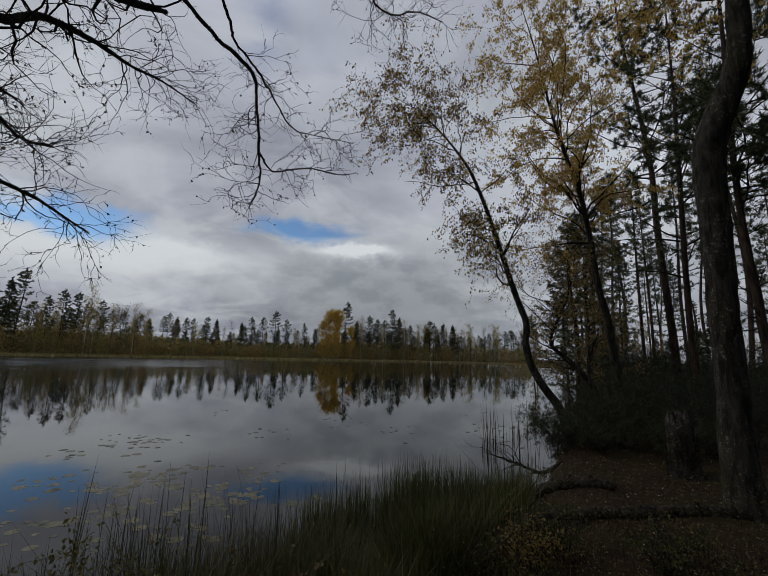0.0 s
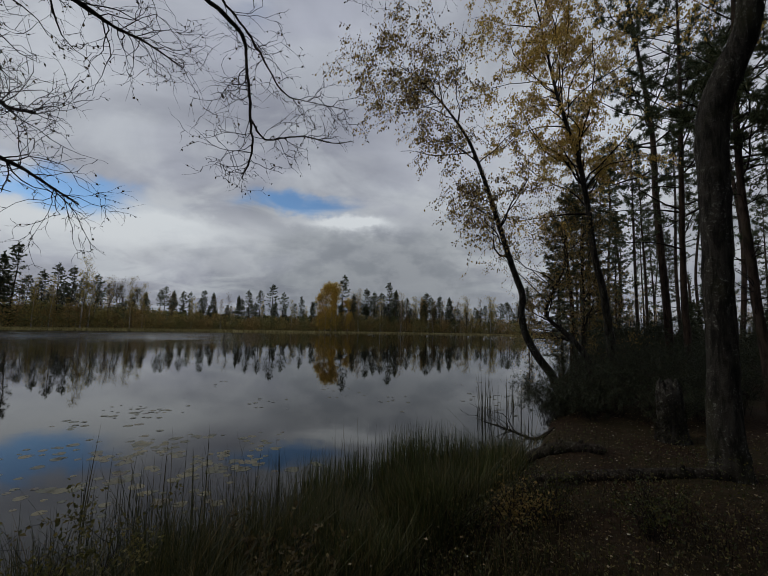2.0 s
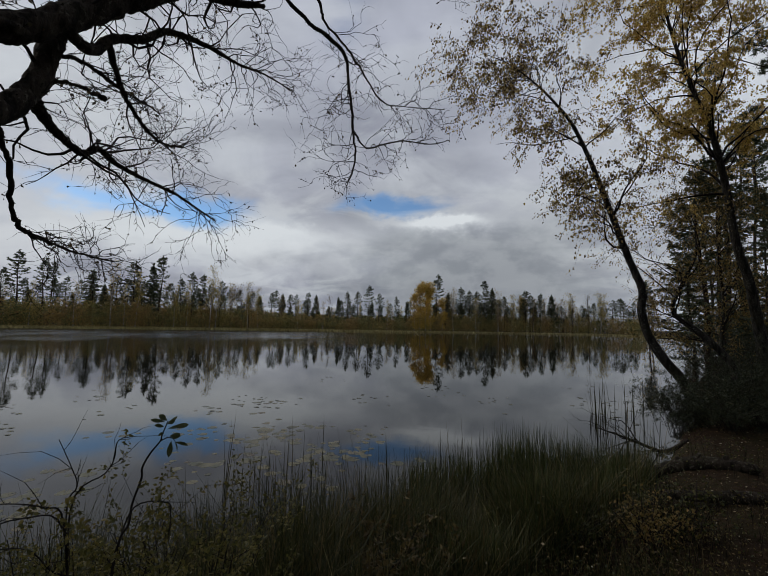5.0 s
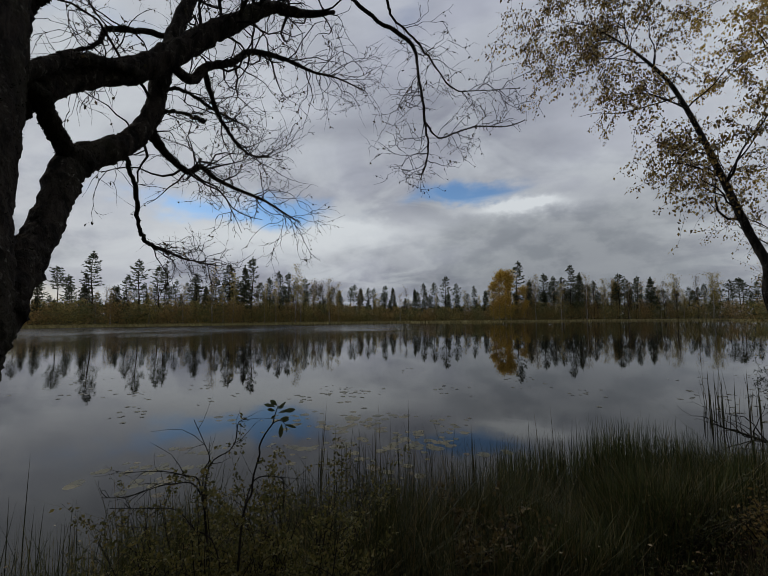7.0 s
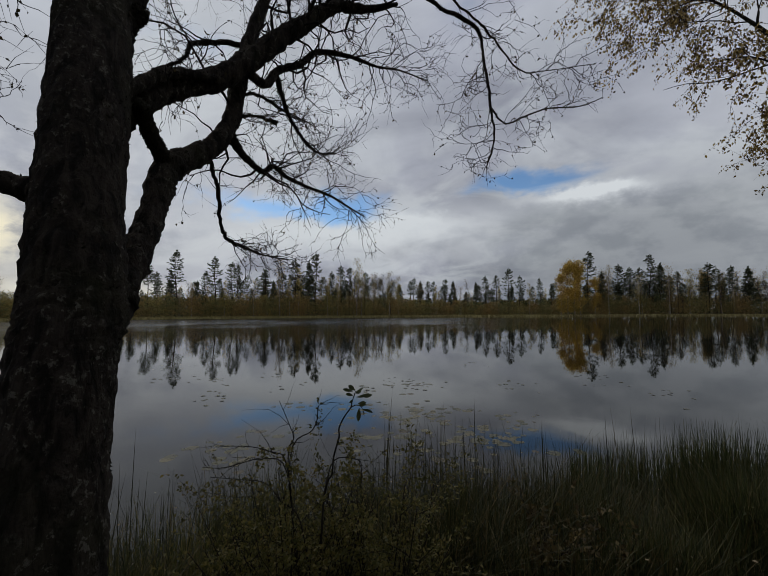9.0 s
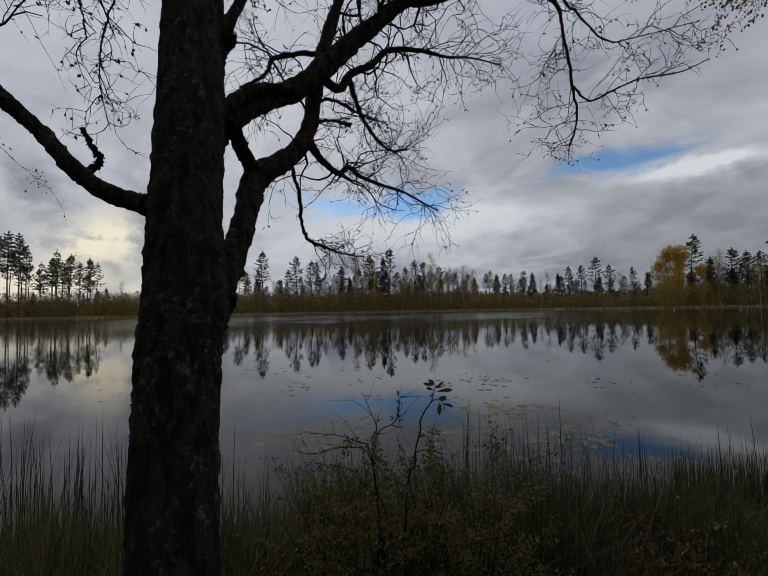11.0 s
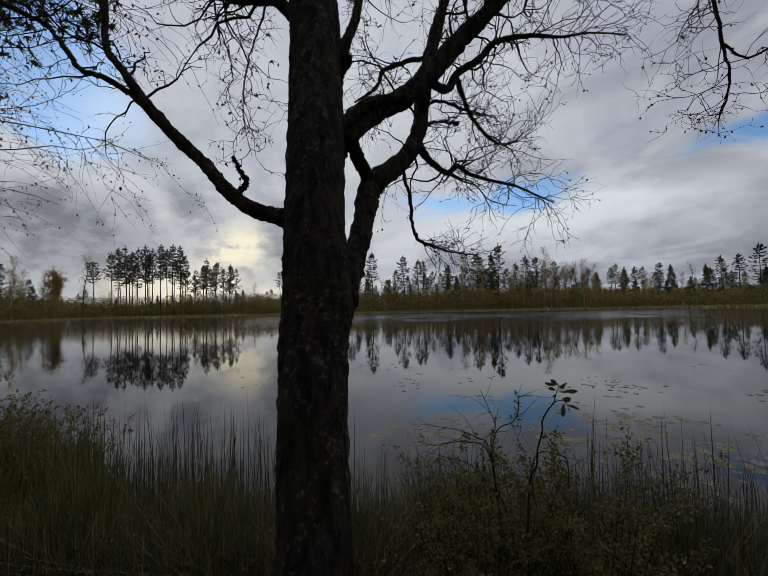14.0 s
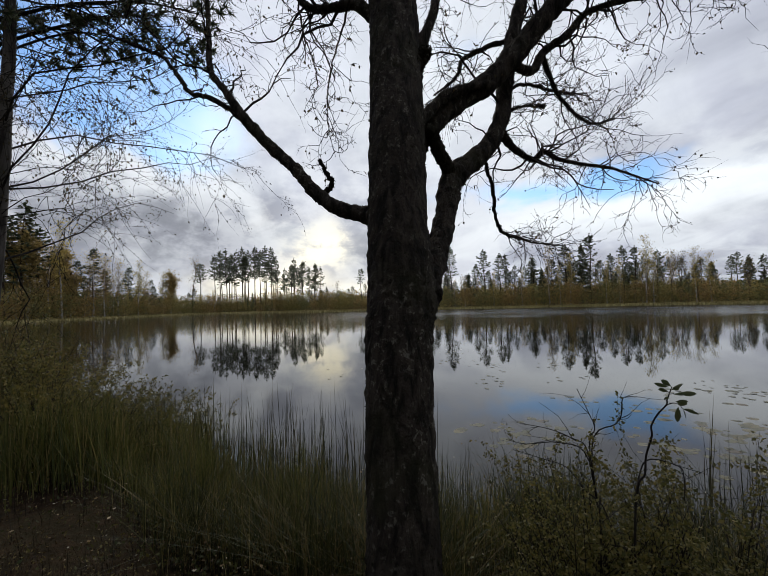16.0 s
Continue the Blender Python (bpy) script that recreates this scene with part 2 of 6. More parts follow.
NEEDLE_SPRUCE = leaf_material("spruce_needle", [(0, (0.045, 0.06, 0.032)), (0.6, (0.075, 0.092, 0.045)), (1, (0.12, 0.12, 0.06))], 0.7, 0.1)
# darker copy of the spruce needle: shade under the trees put into the colour
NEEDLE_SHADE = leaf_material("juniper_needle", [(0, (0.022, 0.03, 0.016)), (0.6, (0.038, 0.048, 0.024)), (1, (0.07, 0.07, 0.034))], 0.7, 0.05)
NEEDLE_PINE = leaf_material("pine_needle", [(0, (0.05, 0.072, 0.038)), (0.6, (0.085, 0.108, 0.05)), (1, (0.13, 0.135, 0.066))], 0.7, 0.1)
GRASS_GREEN = leaf_material("sedge", [(0, (0.02, 0.026, 0.008)), (0.4, (0.044, 0.05, 0.015)), (0.75, (0.08, 0.074, 0.024)), (1, (0.19, 0.14, 0.06))], 0.6, 0.3)
GRASS_FRESH = leaf_material("fresh_sedge", [(0, (0.03, 0.042, 0.012)), (0.5, (0.062, 0.08, 0.023)), (0.85, (0.12, 0.125, 0.04)), (1, (0.24, 0.19, 0.08))], 0.6, 0.3)
# olive-yellow sedge, its colour also lightened for the open sky it faces
GRASS_OLIVE_LIT = leaf_material("olive_sedge", [(0, (0.04, 0.05, 0.014)), (0.4, (0.09, 0.1, 0.026)), (0.75, (0.16, 0.15, 0.042)), (1, (0.28, 0.21, 0.085))], 0.6, 0.35)
GRASS_DRY = leaf_material("dry_sedge", [(0, (0.14, 0.13, 0.045)), (0.5, (0.28, 0.24, 0.09)), (1, (0.42, 0.35, 0.16))], 0.6, 0.3)
REED = leaf_material("rush_stem", [(0, (0.03, 0.034, 0.014)), (0.6, (0.055, 0.055, 0.02)), (1, (0.12, 0.09, 0.035))], 0.55, 0.15)
SHORE_SEDGE = leaf_material("shore_sedge", [(0, (0.26, 0.23, 0.09)), (0.5, (0.42, 0.36, 0.15)), (1, (0.56, 0.47, 0.22))], 0.7, 0.3)
LEAF_WILLOW = leaf_material("willow_leaf", [(0, (0.07, 0.075, 0.022)), (0.5, (0.15, 0.14, 0.04)), (1, (0.26, 0.21, 0.065))], 0.5, 0.4)
LEAF_BROWN = leaf_material("brown_leaf", [(0, (0.07, 0.05, 0.022)), (0.6, (0.13, 0.095, 0.036)), (1, (0.22, 0.165, 0.06))], 0.6, 0.3)
HEATH = leaf_material("heather_leaf", [(0, (0.036, 0.022, 0.013)), (0.5, (0.07, 0.043, 0.023)), (0.75, (0.12, 0.095, 0.034)), (1, (0.24, 0.19, 0.07))], 0.7, 0.2)
LITTER = leaf_material("fallen_leaf", [(0, (0.12, 0.075, 0.03)), (0.5, (0.24, 0.16, 0.07)), (0.85, (0.4, 0.32, 0.2)), (1, (0.6, 0.56, 0.45))], 0.7, 0.1)


def ground_material():
    m, n, p, co = material("forest_floor", 0.95, 0.1)
    a = n.noise(co, 1.3, 6, 0.6)
    b = n.noise(co, 14.0, 6, 0.65)
    c = n.noise(co, 70.0, 3, 0.6)
    col = n.mix(n.span(a, 0.38, 0.62), (0.026, 0.0155, 0.0095, 1), (0.031, 0.026, 0.0115, 1))
    col = n.mix(n.span(b, 0.42, 0.7), col, (0.058, 0.037, 0.02, 1))
    col = n.mix(n.math("MULTIPLY", n.span(c, 0.58, 0.72), 0.5), col, (0.12, 0.085, 0.05, 1))
    n.put(p.inputs["Base Color"], col)
    bump(n, p, n.math("ADD", n.math("MULTIPLY", b, 2.0), c), 0.9, 0.02)
    return m


def water_material():
    m, n, p, co = material("lake_water", 0.03, 0.4)
    p.inputs["IOR"].default_value = 1.333
    murk = n.noise(co, 0.4, 3)
    n.put(p.inputs["Base Color"], n.mix(murk, (0.003, 0.003, 0.0025, 1), (0.008, 0.0075, 0.0055, 1)))
    rip = n.noise(n.scaled(co, (1.0, 1.6, 1)), 2.4, 3, 0.5)
    wide = n.noise(n.scaled(co, (1.0, 1.4, 1)), 0.5, 2, 0.5)
    patch = n.span(n.noise(co, 0.035, 3), 0.45, 0.65, 0.35, 1.3)
    sep = n.add("ShaderNodeSeparateXYZ")
    n.put(sep.inputs[0], co)
    r = n.math("SQRT", n.math("ADD", n.math("MULTIPLY", sep.outputs[0], sep.outputs[0]), n.math("MULTIPLY", sep.outputs[1], sep.outputs[1])))
    ang = n.math("MULTIPLY", n.math("ARCTAN2", n.math("MULTIPLY", sep.outputs[0], -1.0), sep.outputs[1]), 57.2958)
    # a breeze ruffles the water along the far shore
    cat = n.add("ShaderNodeCombineXYZ")
    n.put(cat.inputs[0], n.math("MULTIPLY", r, 0.16))
    n.put(cat.inputs[1], n.math("MULTIPLY", ang, 0.12))
    streak = n.noise(cat.outputs[0], 1.0, 4, 0.6)
    rw = n.math("ADD", r, n.math("MULTIPLY", n.math("SUBTRACT", streak, 0.5), 30.0))
    breeze = n.math("MULTIPLY", n.span(rw, 30.0, 66.0), n.span(r, 91.0, 85.0))
    breeze = n.math("MULTIPLY", breeze, n.math("MULTIPLY", n.span(ang, 10.0, 28.0), n.span(ang, 86.0, 72.0)))
    breeze = n.math("MULTIPLY", breeze, n.span(streak, 0.36, 0.6, 0.45, 1.0))
    n.put(p.inputs["Roughness"], n.math("ADD", n.math("MULTIPLY", breeze, 0.19), n.math("ADD", n.span(r, 20.0, 80.0, 0.025, 0.05), n.math("MULTIPLY", n.span(r, 8.0, 34.0, 0.0, 0.035), n.span(ang, 12.0, 30.0)))))
    bump(n, p, n.math("MULTIPLY", n.math("ADD", rip, n.math("MULTIPLY", wide, 2.0)), n.math("MULTIPLY", patch, n.span(r, 40.0, 90.0, 1.0, 2.2))), 1.0, 0.0012)
    return m


def pad_material():
    m, n, p, co = material("lily_leaf", 0.42, 0.3)
    r = n.add("ShaderNodeObjectInfo").outputs["Random"]
    col = n.ramp(r, [(0, (0.07, 0.07, 0.03)), (0.45, (0.115, 0.105, 0.044)), (0.8, (0.18, 0.15, 0.065)), (1, (0.08, 0.058, 0.032))])
    blot = n.noise(co, 18.0, 5, 0.65)
    col = n.mix(n.span(blot, 0.5, 0.68), col, (0.07, 0.052, 0.028, 1))
    n.put(p.inputs["Base Color"], col)
    bump(n, p, blot, 0.3, 0.002)
    return m


GROUND, WATER, PAD = ground_material(), water_material(), pad_material()


# ---- mesh helpers ----
def mesh_of(name, verts, faces, mat, smooth=True):
    """verts: N x 3; faces: list of M x 3 or M x 4 index arrays."""
    me = bpy.data.meshes.new(name)
    verts = np.asarray(verts, dtype=np.float32)
    faces = [np.asarray(f, dtype=np.int32) for f in faces if len(f)]
    me.vertices.add(len(verts))
    me.vertices.foreach_set("co", verts.ravel())
    loops = np.concatenate([f.ravel() for f in faces])
    sizes = np.concatenate([np.full(len(f), f.shape[1], dtype=np.int32) for f in faces])
    me.loops.add(len(loops))
    me.loops.foreach_set("vertex_index", loops)
    me.polygons.add(len(sizes))
    me.polygons.foreach_set("loop_start", np.concatenate([[0], np.cumsum(sizes)[:-1]]).astype(np.int32))
    me.polygons.foreach_set("use_smooth", np.full(len(sizes), smooth))
    me.materials.append(mat)
    me.update(calc_edges=True)
    return me


def part(name, data, parent, label=""):
    ob = new(name, data)
    ob.parent = parent
    return tagged(ob, label) if label else ob


def spline(ctrl, step=4):
    """Catmull-Rom through rows of x, y, z, radius."""
    c = np.asarray(ctrl, dtype=float)
    p = np.vstack([2 * c[0] - c[1], c, 2 * c[-1] - c[-2]])
    out = []
    for i in range(1, len(p) - 2):
        for s in range(step):
            t = s / step
            a, b, d, e = p[i - 1], p[i], p[i + 1], p[i + 2]
            out.append(0.5 * (2 * b + (d - a) * t + (2 * a - 5 * b + 4 * d - e) * t * t + (3 * b - a - 3 * d + e) * t ** 3))
    out.append(c[-1])
    out = np.array(out)
    out[:, 3] = np.clip(out[:, 3], 0.0008, None)
    return out


def tubes(lines, sides, rough=0.0, rng=None):
    V, F, base = [], [], 0
    ang = np.arange(sides) * 2 * math.pi / sides
    ca, sa = np.cos(ang), np.sin(ang)
    for L in lines:
        P, R = L[:, :3], L[:, 3]
        T = np.gradient(P, axis=0)
        T /= np.linalg.norm(T, axis=1, keepdims=True) + 1e-9
        ref = np.array([0.0, 0.0, 1.0]) if abs(T[:, 2]).mean() < 0.8 else np.array([1.0, 0.0, 0.0])
        A = np.cross(T, ref)
        A /= np.linalg.norm(A, axis=1, keepdims=True) + 1e-9
        B = np.cross(T, A)
        rr = R[:, None] * np.ones(sides)
        if rough:
            rr = rr * (1 + rough * rng.standard_normal(rr.shape))
        ring = P[:, None] + (A[:, None] * ca[None, :, None] + B[:, None] * sa[None, :, None]) * rr[..., None]
        n = len(P)
        V.append(ring.reshape(-1, 3))
        i = np.arange(n - 1)[:, None] * sides
        j = np.arange(sides)[None]
        k = (j + 1) % sides
        F.append((base + np.stack([i + j, i + k, i + sides + k, i + sides + j], -1)).reshape(-1, 4))
        if sides > 3:
            V.append(P[-1:] + T[-1:] * R[-1])
            tip = base + n * sides
            jj = np.arange(sides)
            F.append(np.stack([tip - sides + jj, tip - sides + (jj + 1) % sides, np.full(sides, tip)], -1))
            base += 1
        base += n * sides
    quads = [f for f in F if f.shape[1] == 4]
    tris = [f for f in F if f.shape[1] == 3]
    return np.concatenate(V), [np.concatenate(quads)] + ([np.concatenate(tris)] if tris else [])


def unit(v):
    return v / (np.linalg.norm(v, axis=-1, keepdims=True) + 1e-9)


def sprout(rng, line, count, length, spread, droop, u0=0.15, thick=0.55, pts=5, wander=0.22, lift=0.0, cap=0.016, bias=(0, 0, 0), least=0.0011):
    """Side shoots from a branch: list of lines."""
    out = []
    n = len(line)
    for _ in range(count):
        u = (u0 + (1 - u0) * rng.random()) * (n - 1)
        i = min(int(u), n - 2)
        q = line[i] + (line[i + 1] - line[i]) * (u - i)
        t = unit(line[i + 1, :3] - line[i, :3])
        s = unit(np.cross(t, rng.standard_normal(3)))
        a = radians(spread * (0.7 + 0.6 * rng.random()))
        d = unit(t * math.cos(a) + s * math.sin(a) + np.array([bias[0], bias[1], bias[2] + lift]))
        L = length[0] + (length[1] - length[0]) * rng.random()
        r0 = max(min(q[3] * thick, L * cap), least)
        p, rows = q[:3].copy(), []
        for k in range(pts):
            f = k / (pts - 1)
            rows.append((*p, r0 * (1 - 0.75 * f)))
            d = unit(d + wander * rng.standard_normal(3) + np.array([0, 0, -droop]))
            p = p + d * L / (pts - 1)
        out.append(np.array(rows))
    return out


def spots(rng, lines, count, jitter=0.0, u0=0.2):
    """Random places along lines, with the way the line runs there."""
    P, D = [], []
    idx = rng.integers(0, len(lines), count)
    for k in idx:
        L = lines[k]
        u = (u0 + (1 - u0) * rng.random()) * (len(L) - 1)
        i = min(int(u), len(L) - 2)
        P.append(L[i, :3] + (L[i + 1, :3] - L[i, :3]) * (u - i))
        D.append(L[i + 1, :3] - L[i, :3])
    P, D = np.array(P), unit(np.array(D))
    return P + jitter * rng.standard_normal(P.shape), D


def leaves(rng, P, size, hang=0.6, slim=0.6, vary=0.35):
    """Folded four-cornered leaves hanging from the places P."""
    n = len(P)
    d = unit(rng.standard_normal((n, 3)) + np.array([0, 0, -hang * 1.6]))
    s = unit(np.cross(d, rng.standard_normal((n, 3))))
    nn = np.cross(d, s)
    L = (size * (1 - vary + 2 * vary * rng.random(n)))[:, None]
    V = np.stack([P, P + d * L * 0.45 + s * L * slim * 0.5 + nn * L * 0.12, P + d * L, P + d * L * 0.45 - s * L * slim * 0.5 + nn * L * 0.12], 1)
    return V.reshape(-1, 3), [np.arange(4 * n).reshape(n, 4)]


def tufts(rng, P, D, size, count, width, spread=0.9):
    """Bundles of needles: thin triangles round the way D."""
    n = len(P)
    d = unit(D[:, None] + spread * rng.standard_normal((n, count, 3)))
    s = unit(np.cross(d, rng.standard_normal((n, count, 3)))) * width
    L = size * (0.6 + 0.7 * rng.random((n, count, 1)))
    b = P[:, None] + 0 * d
    V = np.stack([b - s, b + s, b + d * L], 2)
    return V.reshape(-1, 3), [np.arange(3 * n * count).reshape(-1, 3)]


def blades(rng, P, height, width, lean, vary=0.4, tussock=0.0):
    """Grass blades: bent three-step strips."""
    n = len(P)
    a = rng.random(n) * 2 * math.pi
    o = np.stack([np.cos(a), np.sin(a), 0 * a], 1)
    s = np.stack([-o[:, 1], o[:, 0], 0 * a], 1)
    H = (height * (1 - vary + 2 * vary * rng.random(n)))[:, None]
    if tussock:
        x, y = P[:, 0], P[:, 1]
        swell = np.sin(3.4 * x + 1.6 * np.sin(2.7 * y)) * np.sin(3.9 * y + 1.4 * np.sin(3.1 * x)) + 0.5 * np.sin(8.3 * x + 1.0) * np.sin(7.7 * y)
        H = H * (1 + tussock * swell)[:, None]
    B = (lean * np.abs(rng.standard_normal(n)))[:, None] * H
    up = np.array([0, 0, 1.0])
    V = []
    for f, w in ((0, 1.0), (0.4, 0.9), (0.75, 0.6)):
        c = P + up * H * f * (1 - 0.12 * f) + o * B * f * f
        V += [c - s * width * w / 2, c + s * width * w / 2]
    V.append(P + up * H * 0.97 + o * B)
    V = np.stack(V, 1).reshape(-1, 3)
    k = np.arange(n)[:, None] * 7
    return V, [np.concatenate([k + np.array([[0, 1, 3, 2]]), k + np.array([[2, 3, 5, 4]])]), k + np.array([[4, 5, 6]])]


def join(*pieces):
    V, Q, T, base = [], [], [], 0
    for v, fs in pieces:
        V.append(v)
        for f in fs:
            (Q if f.shape[1] == 4 else T).append(f + base)
        base += len(v)
    return np.concatenate(V), [np.concatenate(x) for x in (Q, T) if x]


# ---- the lake and its land ----
NEAR_AZ = [-180, -60, -29, -27, -24, -22, -20, -12, 0, 20, 40, 60, 80, 95, 105, 115, 125, 140, 180]
NEAR_R = [900, 700, 90, 40, 10.5, 7.6, 5.9, 4.2, 3.2, 2.9, 2.8, 2.8, 3.0, 3.3, 3.9, 8.0, 16, 60, 900]
FAR_AZ = [-180, -29, -24, -16, -5, 10, 30, 45, 60, 80, 95, 110, 125, 140, 180]
FAR_R = [90, 90, 130, 160, 140, 112, 97, 90, 90, 97, 115, 100, 85, 60, 60]


def shore(az):
    return np.interp(az, NEAR_AZ, NEAR_R), np.interp(az, FAR_AZ, FAR_R)


def land(x, y):
    """Height of the ground: the lake bed, the low bank and the flat far shore."""
    x, y = np.asarray(x, dtype=float), np.asarray(y, dtype=float)
    r, az = np.hypot(x, y), np.degrees(np.arctan2(-x, y))
    near, far = shore(az)
    inland = np.maximum((near - r) * np.clip(8.0 / (near + 2.0), 0.25, 1.0), np.where(near < far, (r - far) * 0.12, 99.0))
    bank = 0.42 * (1 - np.exp(-np.maximum(inland, 0) / 0.9)) + np.clip(inland - 2.0, 0, 6) * 0.012
    bed = -0.5 * (1 - np.exp(np.minimum(inland, 0) / 1.2))
    lumps = 0.035 * np.sin(2.1 * x + 0.7) * np.sin(1.8 * y + 1.3) + 0.02 * np.sin(5.3 * x + 2.0 * y) * np.sin(4.1 * y - 1.5 * x)
    wide = np.clip((r - 150) / 150, 0, 1) * 1.5
    return np.where(inland > 0, bank + wide + lumps * np.clip(inland, 0, 1), bed - 0.02)


def build_ground():
    azs = np.linspace(-180, 180, 361)[:-1]
    rs = np.concatenate([[0.02], np.geomspace(0.25, 12, 90), np.geomspace(12.5, 200, 90), np.geomspace(220, 3000, 12)])
    A, R = np.meshgrid(np.radians(azs), rs)
    x, y = -np.sin(A) * R, np.cos(A) * R
    z = land(x, y)
    V = np.stack([x, y, z], -1).reshape(-1, 3)
    na, nr = len(azs), len(rs)
    i, j = np.meshgrid(np.arange(nr - 1), np.arange(na), indexing="ij")
    k = (j + 1) % na
    F = np.stack([i * na + j, (i + 1) * na + j, (i + 1) * na + k, i * na + k], -1).reshape(-1, 4)
    g = new("ground", mesh_of("ground", V, [F], GROUND))
    tagged(g, "dark peaty forest floor and lake bank", "ground", kind="structure")
    a = np.linspace(0, 2 * math.pi, 97)[:-1]
    ring = [(0, 0, 0)] + [(400 * math.cos(t), 400 * math.sin(t), 0) for t in a]
    tri = np.array([(0, 1 + q, 1 + (q + 1) % 96) for q in range(96)])
    w = new("water", mesh_of("water", ring, [tri], WATER, False))
    tagged(w, "still dark lake water mirroring the cloudy sky", "lake", kind="structure")


build_ground()


# ---- the old alder on the bank ----
def lines_part(name, lines, mat, parent, sides, rng=None, rough=0.0, label="", kind=""):
    v, f = tubes(lines, sides, rough, rng)
    ob = part(name, mesh_of(name, v, f, mat), parent, label)
    return tagged(ob, kind=kind) if kind else ob


def root_at(name, x, y, z=None):
    e = new(name)
    e.location = (x, y, float(land(x, y)) if z is None else z)
    return e


def hung(parent, *obs):
    """Keep parts that were made in world places where they are, under a moved empty."""
    for o in obs:
        o.matrix_parent_inverse = Matrix.Translation(parent.location).inverted()


